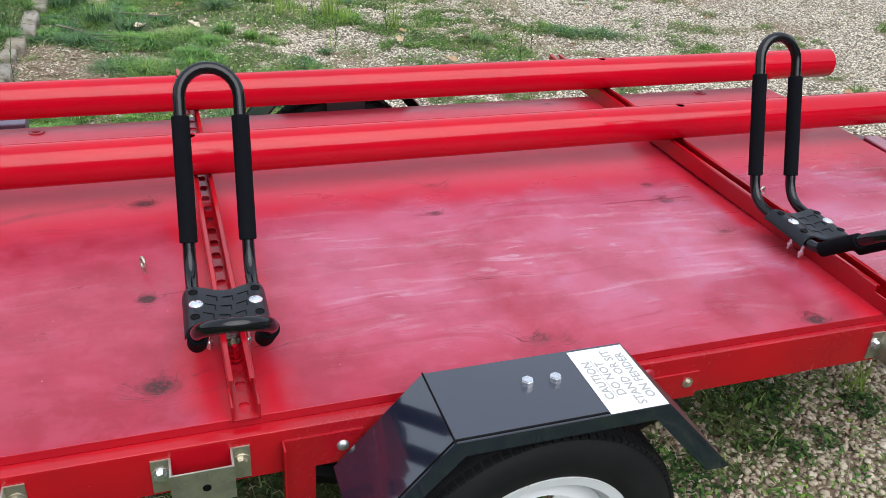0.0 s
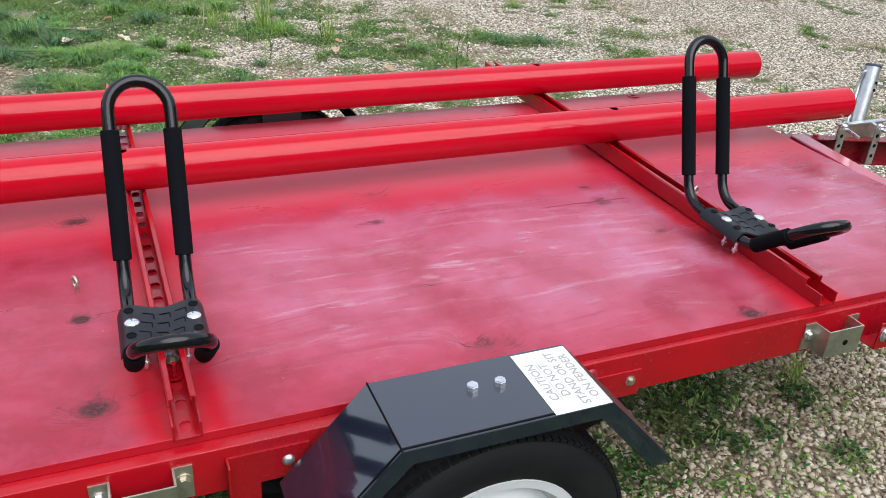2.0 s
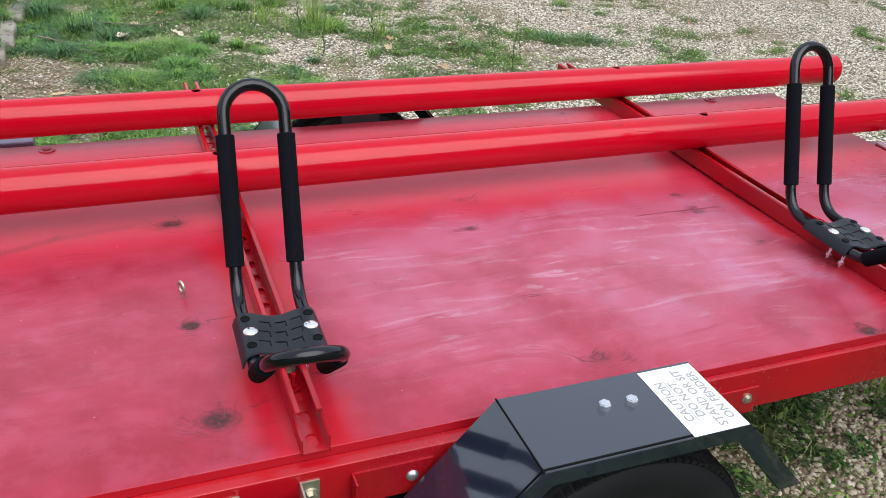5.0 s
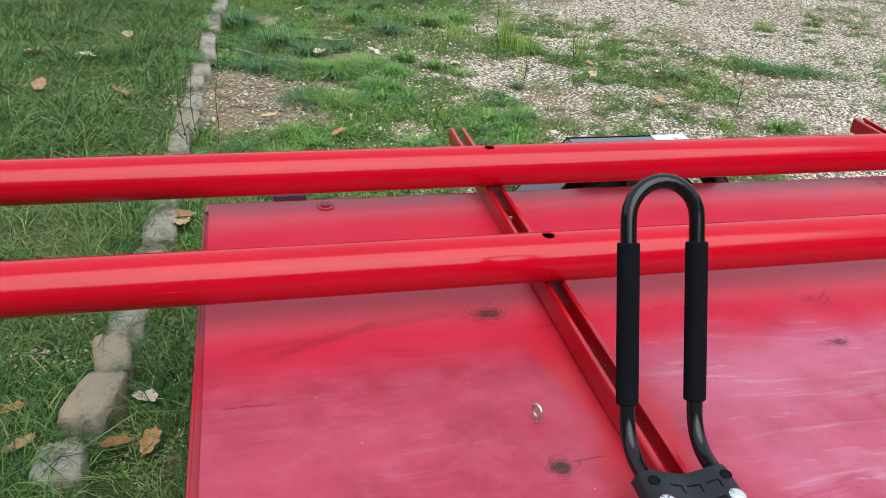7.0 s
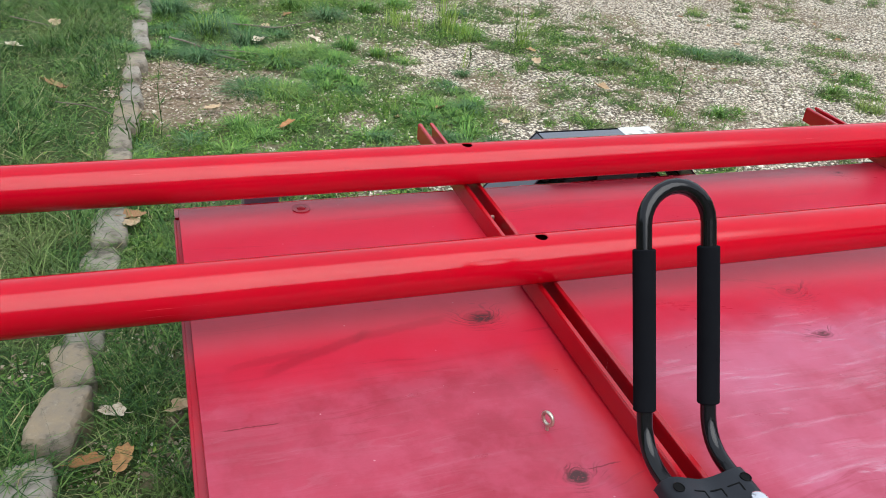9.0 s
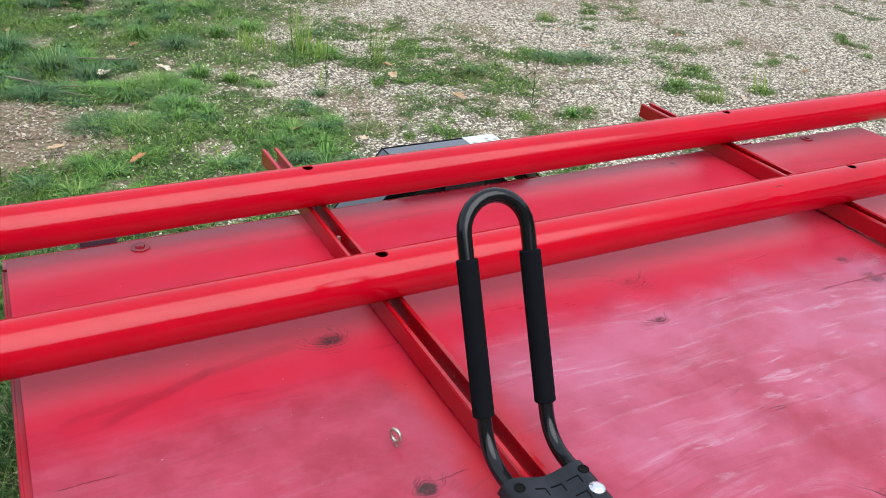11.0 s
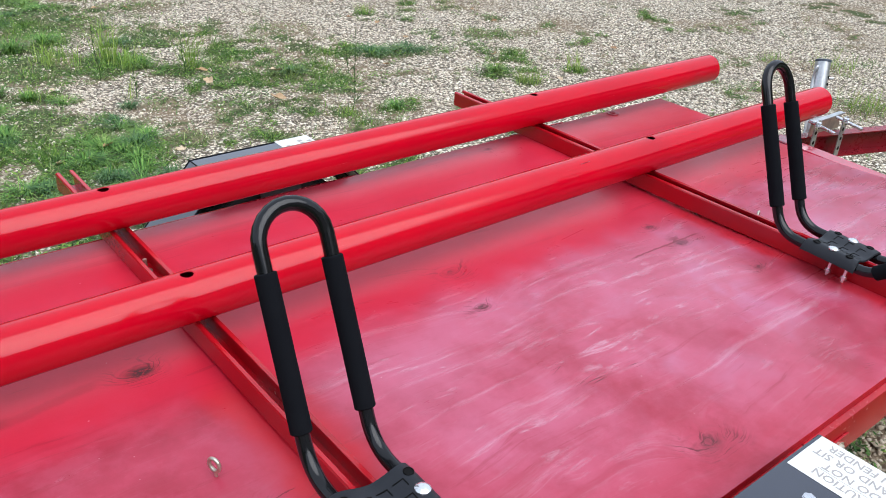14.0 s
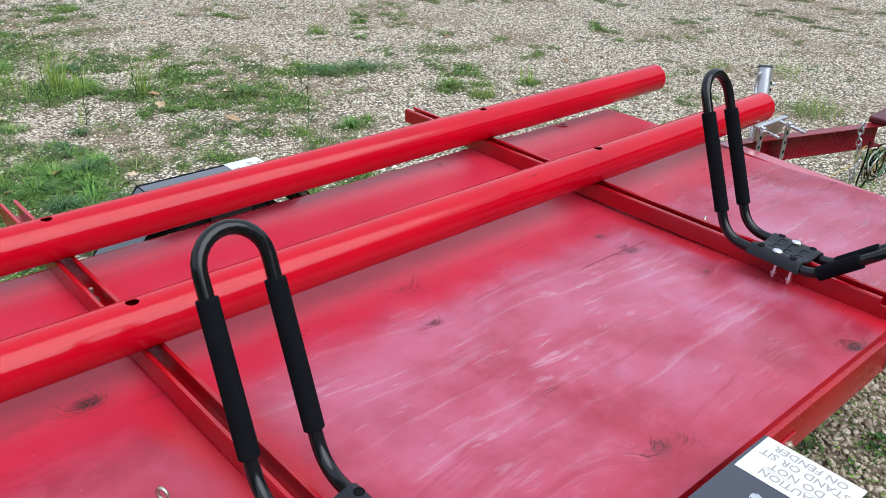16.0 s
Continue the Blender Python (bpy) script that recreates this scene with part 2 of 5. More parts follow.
    speckle = m.span(m.noise(p, 120.0, 4, 0.75), 0.38, 0.52)
    tone = m.mix(m.math("MULTIPLY", core, m.math("MULTIPLY_ADD", speckle, 0.55, 0.45)), tone, (0.050, 0.014, 0.015))
    # cracks: thin dark slits along the grain in a few places
    slit = m.span(m.math("ABSOLUTE", m.math("SUBTRACT", m.noise(g, 3.4, 2, 0.4, 0.2), 0.5)), 0.003, 0.010, 1.0, 0.0)
    slit = m.math("MULTIPLY", slit, m.span(m.noise(p, 3.7, 3), 0.64, 0.69))
    tone = m.mix(m.math("MULTIPLY", slit, 0.8), tone, (0.07, 0.010, 0.012))
    # the long cracks and heavy brush marks that stand out: two ends, half width, strength
    for x0, x1, y0, y1, half, deep in ((-1.200, -1.114, -0.065, -0.066, 0.0011, 0.85), (-1.130, -0.935, 0.050, 0.125, 0.0100, 0.34), (-1.183, -1.036, 0.074, 0.097, 0.0080, 0.24), (-0.720, -0.663, -0.253, -0.252, 0.0013, 0.80), (0.253, 0.502, -0.075, -0.081, 0.0022, 0.70), (-0.978, -0.796, 0.112, 0.140, 0.0090, 0.24)):
        line = m.math("MULTIPLY_ADD", m.math("SUBTRACT", x, x0), (y1 - y0) / (x1 - x0), y0)
        line = m.math("MULTIPLY_ADD", wobble, 0.012 + half, m.math("SUBTRACT", y, line))
        mark = m.span(m.math("ABSOLUTE", line), half * 0.5, half * 1.6, deep, 0.0)
        ends = m.span(m.math("ABSOLUTE", m.math("SUBTRACT", x, (x0 + x1) / 2)), (x1 - x0) * 0.38, (x1 - x0) * 0.52, 1.0, 0.0)
        tone = m.mix(m.math("MULTIPLY", mark, ends), tone, (0.14, 0.005, 0.011))
    # tiny pale paint chips
    chips = m.add("ShaderNodeTexVoronoi")
    chips.inputs["Scale"].default_value = 17.0
    m.link(p, chips.inputs["Vector"])
    tone = m.mix(m.span(chips.outputs["Distance"], 0.016, 0.034, 0.35, 0.0), tone, (0.66, 0.45, 0.46))
    relief = m.math("ADD", m.math("MULTIPLY", fine, 0.5), m.math("MULTIPLY", coarse, 0.6))
    relief = m.math("SUBTRACT", relief, m.math("ADD", m.math("MULTIPLY", core, 1.5), m.math("MULTIPLY", slit, 2.0)))
    m.bump(relief, 0.26, 0.0010)
    rough = m.math("SUBTRACT", m.math("MULTIPLY_ADD", patch, 0.24, 0.20), m.math("MULTIPLY", m.math("MAXIMUM", sheen_streak, sheen_smear), 0.18))
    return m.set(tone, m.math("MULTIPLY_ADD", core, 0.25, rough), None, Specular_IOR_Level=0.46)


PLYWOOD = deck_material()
PLY_EDGE = paint("painted_plywood_edge", (0.46, 0.005, 0.016), (0.38, 0.006, 0.016), 0.40, 0.3, 0.5)


def stone_material(name, stops):
    m = Nodes(name)
    v = m.place()
    big, fine = m.noise(v, 7.0, 6, 0.65), m.noise(v, 60.0, 5, 0.7)
    info = m.add("ShaderNodeObjectInfo")
    pale = m.ramp(info.outputs["Random"], stops)
    tone = m.mix(m.span(big, 0.35, 0.65), pale, (0.23, 0.20, 0.16))
    tone = m.mix(m.span(m.noise(v, 13.0, 6, 0.7), 0.53, 0.64, 0, 0.75), tone, (0.10, 0.088, 0.070))
    tone = m.mix(m.span(fine, 0.55, 0.72, 0, 0.40), tone, (0.42, 0.37, 0.29))
    m.bump(m.math("ADD", fine, m.math("MULTIPLY", big, 0.6)), 0.7, 0.006)
    return m.set(tone, 0.88, None, Specular_IOR_Level=0.2)


def pebble_material(name, light):
    m = Nodes(name)
    geo = m.add("ShaderNodeNewGeometry")
    tone = m.ramp(geo.outputs["Random Per Island"], ((0.0, (0.14, 0.12, 0.095)), (0.14, (0.36, 0.30, 0.25)), (0.40, (0.59, 0.51, 0.41)),
                                                     (0.70, (0.78, 0.70, 0.55)), (0.9, (0.88, 0.83, 0.72)), (1.0, (0.46, 0.35, 0.26))))
    v = m.place()
    grit = m.noise(v, 160.0, 3, 0.7)
    tone = m.mix(m.span(grit, 0.45, 0.7, 0, 0.35), tone, (0.25, 0.21, 0.17))
    return m.set(m.mix(light, (0.26, 0.19, 0.105), tone), 0.9, None, Specular_IOR_Level=0.25)


def blade_material(name, stops):
    m = Nodes(name)
    geo = m.add("ShaderNodeNewGeometry")
    tone = m.ramp(geo.outputs["Random Per Island"], stops)
    dry = m.noise(m.place(), 2.6, 5, 0.65)
    tone = m.mix(m.span(dry, 0.50, 0.66, 0.0, 0.25), tone, (0.30, 0.28, 0.12))
    m.bsdf.inputs["Subsurface Weight"].default_value = 0.0
    return m.set(tone, 0.6, None, Specular_IOR_Level=0.18)


STONE = stone_material("weathered_limestone", ((0.0, (0.30, 0.285, 0.255)), (0.45, (0.37, 0.335, 0.28)), (0.75, (0.31, 0.25, 0.165)), (1.0, (0.40, 0.375, 0.33))))
TAN_STONE = stone_material("tan_limestone", ((0.0, (0.31, 0.245, 0.16)), (1.0, (0.37, 0.295, 0.195))))
# the second gravel is browner, and darkened for the shade beside the trailer
PEBBLE, SHADED_SOIL_PEBBLE = pebble_material("limestone_gravel", 1.0), pebble_material("shaded_soil_stained_gravel", 0.60)
GRASS = blade_material("lawn_blades", ((0.0, (0.014, 0.045, 0.012)), (0.4, (0.044, 0.115, 0.026)), (0.72, (0.115, 0.225, 0.052)), (0.93, (0.17, 0.27, 0.08)), (1.0, (0.40, 0.33, 0.19))))
WEED = blade_material("weed_leaves", ((0.0, (0.035, 0.100, 0.020)), (0.5, (0.085, 0.185, 0.030)), (1.0, (0.23, 0.37, 0.060))))
PATCH = blade_material("drive_grass_blades", ((0.0, (0.030, 0.080, 0.024)), (0.40, (0.088, 0.185, 0.050)), (0.7, (0.19, 0.31, 0.085)), (0.9, (0.34, 0.38, 0.16)), (1.0, (0.48, 0.42, 0.26))))
TALL = blade_material("tall_grass_stalks", ((0.0, (0.13, 0.24, 0.035)), (0.6, (0.28, 0.44, 0.075)), (1.0, (0.46, 0.54, 0.17))))
LITTER = blade_material("crumbled_dead_leaf", ((0.0, (0.17, 0.115, 0.08)), (0.45, (0.32, 0.24, 0.175)), (0.8, (0.46, 0.38, 0.29)), (1.0, (0.60, 0.54, 0.44))))
LUSH = blade_material("lush_grass_blades", ((0.0, (0.036, 0.105, 0.026)), (0.5, (0.110, 0.255, 0.050)), (1.0, (0.25, 0.41, 0.095))))
BLUISH = blade_material("bluish_grass_blades", ((0.0, (0.022, 0.070, 0.026)), (0.5, (0.062, 0.150, 0.055)), (1.0, (0.15, 0.26, 0.11))))
DARK_WEED = blade_material("dark_weed_leaves", ((0.0, (0.010, 0.030, 0.008)), (0.5, (0.030, 0.080, 0.018)), (0.85, (0.075, 0.160, 0.034)), (1.0, (0.16, 0.26, 0.06))))
STALK = blade_material("dark_weed_stems", ((0.0, (0.035, 0.070, 0.020)), (0.6, (0.060, 0.110, 0.030)), (1.0, (0.100, 0.150, 0.045))))
STRAW = blade_material("dry_straw", ((0.0, (0.26, 0.19, 0.11)), (0.6, (0.40, 0.32, 0.20)), (1.0, (0.50, 0.43, 0.30))))


def leaf_material(name, stops):
    m = Nodes(name)
    info, v = m.add("ShaderNodeObjectInfo"), m.place()
    tone = m.ramp(info.outputs["Random"], stops)
    tone = m.mix(m.span(m.noise(v, 5.0, 5), 0.45, 0.7, 0, 0.5), tone, (0.24, 0.13, 0.06))
    m.bump(m.noise(v, 120.0, 3), 0.5, 0.002)
    return m.set(tone, 0.7)


LEAF = leaf_material("dry_brown_leaf", ((0.0, (0.32, 0.17, 0.08)), (0.3, (0.44, 0.29, 0.15)), (0.65, (0.56, 0.44, 0.29)), (1.0, (0.66, 0.58, 0.45))))
RUSSET = leaf_material("russet_leaf", ((0.0, (0.38, 0.17, 0.06)), (1.0, (0.52, 0.28, 0.11))))
BARK = paint("grey_twig_bark", (0.24, 0.20, 0.16), (0.13, 0.11, 0.085), 0.85, 0.3, 0.8)


def ground_material():
    """Packed grit, bare soil and thatch, by how much of each spot is grown over."""
    m = Nodes("gravel_soil_and_thatch")
    tex = m.add("ShaderNodeTexCoord")
    p = tex.outputs["Object"]
    grown = m.add("ShaderNodeAttribute")
    grown.attribute_name = "cover"
    cover = grown.outputs["Fac"]
    cells = m.add("ShaderNodeTexVoronoi")
    cells.inputs["Scale"].default_value = 62.0
    m.link(p, cells.inputs["Vector"])
    split = m.add("ShaderNodeSeparateColor")
    m.link(cells.outputs["Color"], split.inputs[0])
    stones = m.ramp(split.outputs[0], ((0.0, (0.12, 0.10, 0.072)), (0.3, (0.54, 0.47, 0.36)), (0.6, (0.74, 0.66, 0.52)), (1.0, (0.90, 0.85, 0.72))))
    # dark gaps: soil colour with the shade between stones painted in
    stones = m.mix(m.span(cells.outputs["Distance"], 0.32, 0.62, 0.0, 0.90), stones, (0.085, 0.068, 0.048))
    soil = m.mix(m.noise(p, 14.0, 6, 0.7), (0.10, 0.070, 0.045), (0.32, 0.24, 0.155))
    bare = m.span(m.math("ADD", m.noise(p, 1.1, 5, 0.6), m.math("MULTIPLY", cover, 0.35)), 0.50, 0.72)
    worn = m.add("ShaderNodeAttribute")
    worn.attribute_name = "soil"
    bare = m.math("MAXIMUM", bare, m.math("MULTIPLY", worn.outputs["Fac"], m.span(m.noise(p, 9.0, 5), 0.30, 0.50)))
    tone = m.mix(m.math("MULTIPLY", bare, 0.9), stones, soil)
    # green thatch, deepened in colour for the shade between the blades
    thatch = m.mix(m.noise(p, 55.0, 5, 0.7), (0.018, 0.042, 0.012), (0.075, 0.112, 0.034))
    tone = m.mix(m.span(m.math("ADD", cover, m.math("MULTIPLY", m.noise(p, 16.0, 4), 0.5)), 0.55, 1.0, 0, 0.9), tone, thatch)
    height = m.math("SUBTRACT", m.noise(p, 70.0, 4), cells.outputs["Distance"])
    m.bump(height, 0.8, 0.012)
    return m.set(tone, 0.92, None, Specular_IOR_Level=0.15)


GROUND = ground_material()


# ---- mesh tools ----
def part(name, bm, material, parent=None, label="", smooth=False):
    """Link a bmesh as one mesh object, under a thing or a part."""
    me = bpy.data.meshes.new(name)
    bmesh.ops.recalc_face_normals(bm, faces=bm.faces)
    if smooth:
        for f in bm.faces:
            f.smooth = True
    bm.to_mesh(me)
    bm.free()
    if smooth:
        me.set_sharp_from_angle(angle=radians(38))
    for one in material if isinstance(material, (list, tuple)) else [material]:
        me.materials.append(one)
    ob = new(name, me)
    ob.parent = parent
    if label:
        tagged(ob, label)
    return ob


def box(x0, x1, y0, y1, z0, z1, bevel=0.0, bm=None, m=None):
    """A box with softened edges, into bm if one is given."""
    own = bmesh.new()
    bmesh.ops.create_cube(own, size=1)
    for v in own.verts:
        v.co = Vector(((x0 + x1) / 2 + v.co.x * (x1 - x0), (y0 + y1) / 2 + v.co.y * (y1 - y0), (z0 + z1) / 2 + v.co.z * (z1 - z0)))
    if bevel:
        bmesh.ops.bevel(own, geom=own.edges[:], offset=bevel, segments=2, affect="EDGES", profile=0.5)
    if m is not None:
        own.transform(m)
    if bm is None:
        return own
    return join(bm, own)


def join(bm, other):
    me = bpy.data.meshes.new("joined")
    other.to_mesh(me)
    other.free()
    bm.from_mesh(me)
    bpy.data.meshes.remove(me)
    return bm


def sweep(path, radius, sides=14, caps=True, bm=None):
    """A round bar along points; radius may be a list."""
    bm = bm or bmesh.new()
    pts = [Vector(p) for p in path]
    radii = radius if isinstance(radius, (list, tuple)) else [radius] * len(pts)
    rings, normal = [], None
    for i, p in enumerate(pts):
        way = (pts[min(i + 1, len(pts) - 1)] - pts[max(i - 1, 0)]).normalized()
        if normal is None:
            normal = way.orthogonal().normalized()
        normal = (normal - way * normal.dot(way)).normalized()
        side = way.cross(normal)
        rings.append([bm.verts.new(p + radii[i] * (math.cos(a) * normal + math.sin(a) * side)) for a in [2 * math.pi * k / sides for k in range(sides)]])
    for a, b in zip(rings, rings[1:]):
        for k in range(sides):
            bm.faces.new((a[k], a[(k + 1) % sides], b[(k + 1) % sides], b[k]))
    if caps:
        bm.faces.new(rings[0][::-1])
        bm.faces.new(rings[-1])
    return bm


def rounded(points, radius, steps=7):
    """A polyline with its corners rounded off."""
    pts, out = [Vector(p) for p in points], []
    out.append(pts[0])
    for a, b, c in zip(pts, pts[1:], pts[2:]):
        r = min(radius, (b - a).length * 0.49, (c - b).length * 0.49)
        s, e = b + (a - b).normalized() * r, b + (c - b).normalized() * r
        for k in range(steps + 1):
            t = k / steps
            out.append((1 - t) ** 2 * s + 2 * t * (1 - t) * b + t * t * e)
    out.append(pts[-1])
    return out


def prism(profile, axis, a, b, bm=None):
    """A closed profile of 2D points drawn out along an axis from a to b."""
    bm = bm or bmesh.new()

    def at(p, t):
        return Vector((t, p[0], p[1])) if axis == "x" else Vector((p[0], t, p[1])) if axis == "y" else Vector((p[0], p[1], t))

    r0, r1 = [bm.verts.new(at(p, a)) for p in profile], [bm.verts.new(at(p, b)) for p in profile]
    n = len(profile)
    for k in range(n):
        bm.faces.new((r0[k], r0[(k + 1) % n], r1[(k + 1) % n], r1[k]))
    bm.faces.new(r0[::-1])
    bm.faces.new(r1)
    return bm


def lathe(profile, axis_at, axis="y", sides=40, bm=None):
    """A closed ring of (radius, along) points turned about an axis through axis_at."""
    bm = bm or bmesh.new()
    c, rings = Vector(axis_at), []
    for k in range(sides):
        a = 2 * math.pi * k / sides
        ring = []
        for r, t in profile:
            off = Vector((r * math.cos(a), t, r * math.sin(a))) if axis == "y" else Vector((r * math.cos(a), r * math.sin(a), t))
            ring.append(bm.verts.new(c + off))
        rings.append(ring)
    n = len(profile)
    for k in range(sides):
        p, q = rings[k], rings[(k + 1) % sides]
        for j in range(n):
            bm.faces.new((p[j], p[(j + 1) % n], q[(j + 1) % n], q[j]))
    bmesh.ops.remove_doubles(bm, verts=bm.verts, dist=1e-6)
    return bm


def hex_bolt(x, y, z, r=0.009, h=0.007, washer=True, bm=None, turn=0.2):
    bm = bm or bmesh.new()
    if washer:
        lathe([(0.0002, 0), (r * 1.5, 0), (r * 1.5, 0.0016), (0.0002, 0.0016)], (x, y, z), "z", 20, bm)
    hexagon = [(x + r * math.cos(turn + k * math.pi / 3), y + r * math.sin(turn + k * math.pi / 3)) for k in range(6)]
    small = [(x + (px - x) * 0.86, y + (py - y) * 0.86) for px, py in hexagon]
    prism(hexagon, "z", z + 0.0016, z + 0.0016 + h * 0.8, bm)
    prism(small, "z", z + 0.0016 + h * 0.8, z + 0.0016 + h, bm)
    return bm


def side_bolt(x, y, z, out, r=0.009, h=0.006):
    """A bolt head on an upright face whose outside looks along out (+1 or -1) in y."""
    bm = hex_bolt(0, 0, 0, r, h)
    bm.transform(Matrix.Translation((x, y, z)) @ Matrix.Rotation(radians(-90 * out), 4, "X"))
    return bm


def dome_bolt(x, y, z, out, r=0.011):
    bm = lathe([(0.0002, 0), (r, 0), (r * 0.95, 0.002), (r * 0.7, 0.0045), (r * 0.35, 0.0058), (0.0002, 0.006)], (0, 0, 0), "z", 18)
    bm.transform(Matrix.Translation((x, y, z)) @ Matrix.Rotation(radians(-90 * out), 4, "X"))
    return bm


def lettering(lines, size, gap):
    """Built-in font lines, centred, as a flat mesh in a bmesh in the xy plane."""
    bm = bmesh.new()
    for k, line in enumerate(lines):
        curve = bpy.data.curves.new("print", "FONT")
        curve.body, curve.size, curve.align_x, curve.resolution_u = line, size, "CENTER", 2
        curve.offset = size * 0.012
        ob = bpy.data.objects.new("print", curve)
        scene.collection.objects.link(ob)
        me = bpy.data.meshes.new_from_object(ob.evaluated_get(bpy.context.evaluated_depsgraph_get()))
        me.transform(Matrix.Translation((0, -gap * k, 0)))
        bm.from_mesh(me)
        bpy.data.objects.remove(ob)
        bpy.data.curves.remove(curve)
        bpy.data.meshes.remove(me)
    return bm


def triangles(name, verts, tris, material, kind="", label="", category=""):
    """One mesh from arrays of corners and triangles."""
    me = bpy.data.meshes.new(name)
    me.vertices.add(len(verts))
    me.vertices.foreach_set("co", np.asarray(verts, np.float32).ravel())
    me.loops.add(tris.size)
    me.loops.foreach_set("vertex_index", tris.astype(np.int32).ravel())
    me.polygons.add(len(tris))
    me.polygons.foreach_set("loop_start", np.arange(0, tris.size, 3, dtype=np.int32))
    me.update(calc_edges=True)
    me.validate()
    me.materials.append(material)
    return tagged(new(name, me), label, category, "", kind)


# ---- ground ----
rng = np.random.default_rng(7)
GRID = rng.random((64, 64))


def smooth(a, b, v):
    t = np.clip((v - a) / (b - a), 0, 1)
    return t * t * (3 - 2 * t)


def value_noise(x, y, scale):
    """Smooth noise from 0 to 1 over arrays; scale is the cell's size in metres."""
    u, v = np.asarray(x) / scale + 1000.37, np.asarray(y) / scale + 1000.71
    i, j = np.floor(u).astype(int), np.floor(v).astype(int)
    fu, fv = u - i, v - j
    fu, fv = fu * fu * (3 - 2 * fu), fv * fv * (3 - 2 * fv)
    a, b = GRID[i % 64, j % 64], GRID[(i + 1) % 64, j % 64]
    c, d = GRID[i % 64, (j + 1) % 64], GRID[(i + 1) % 64, (j + 1) % 64]
    return (a * (1 - fu) + b * fu) * (1 - fv) + (c * (1 - fu) + d * fu) * fv


def kerb_x(y):
    """The line of the edging stones between lawn and drive."""
    return -1.515 + 0.060 * np.asarray(y)


def height(x, y):
    x, y = np.asarray(x, float), np.asarray(y, float)
    edge = kerb_x(np.clip(y, -3, 8))
    lawn = (0.035 + 0.05 * smooth(0.8, 2.4, y)) * smooth(0.03, -0.08, x - edge) + 0.07 * smooth(-0.1, -1.0, x - edge)
    near = np.exp(-((x / 14) ** 2 + (y / 14) ** 2))
    bumps = 0.020 * (value_noise(x, y, 0.55) - 0.5) + 0.010 * (value_noise(x, y, 0.16) - 0.5)
    return lawn + bumps * near - 0.004


# spots where grass or clover has taken hold: x, y, radius, how dense
PATCHES = ((-0.74, 2.52, 0.16, 0.9), (-0.67, 2.98, 0.18, 0.9), (-0.39, 3.10, 0.14, 0.8), (-0.86, 2.71, 0.20, 0.8), (-0.50, 2.68, 0.16, 0.7),
           (-0.97, 3.50, 0.30, 0.95), (-1.20, 3.20, 0.20, 0.9), (-1.10, 3.75, 0.30, 0.9), (-0.99, 2.18, 0.25, 0.5), (-0.12, 2.33, 0.20, 0.75),
           (0.06, 2.30, 0.22, 0.75), (0.22, 2.28, 0.16, 0.7), (1.08, 2.85, 0.09, 0.8), (1.58, 3.05, 0.20, 0.8), (1.80, 2.98, 0.24, 0.75),
           (2.02, 2.90, 0.20, 0.75), (0.60, 2.60, 0.14, 0.6), (0.98, 2.17, 0.10, 0.8), (1.23, 2.10, 0.13, 0.7), (2.59, 3.00, 0.25, 0.6),
           (2.05, 2.30, 0.14, 0.9), (2.12, 2.10, 0.13, 0.8), (2.50, 2.12, 0.11, 0.9), (2.22, 3.82, 0.13, 0.8), (2.56, 3.79, 0.11, 0.8),
           (2.64, 2.93, 0.14, 0.6), (2.93, 3.30, 0.12, 0.8), (2.83, 2.90, 0.16, 0.5), (3.77, 1.66, 0.12, 0.5), (3.98, 1.32, 0.30, 0.4),
           (3.36, 0.83, 0.30, 0.5), (0.34, 3.50, 0.30, 0.6), (0.62, 3.20, 0.20, 0.5), (-0.16, 3.07, 0.16, 0.8), (0.27, 4.48, 0.60, 0.75),
           (-0.07, 3.48, 0.30, 0.75), (-0.60, 3.60, 0.40, 0.85), (-0.40, 4.40, 0.60, 0.85), (0.90, 4.60, 0.40, 0.5), (0.30, 2.75, 0.20, 0.4),
           (0.75, 2.90, 0.25, 0.45), (0.55, 2.20, 0.20, 0.4), (0.80, 2.45, 0.30, 0.35), (1.45, 2.60, 0.22, 0.35), (1.50, 3.70, 0.30, 0.35),
           (0.60, -0.42, 0.10, 0.8), (0.64, -0.27, 0.16, 0.9), (0.87, -0.32, 0.12, 0.6), (0.43, -0.50, 0.12, 0.7), (0.54, -0.58, 0.10, 0.6),
           (0.96, -0.35, 0.10, 0.5), (0.87, -0.64, 0.06, 0.6), (-0.45, -0.28, 0.40, 0.8), (-0.90, -0.25, 0.40, 0.8), (-0.10, -0.20, 0.30, 0.7), (0.15, -0.30, 0.20, 0.7))


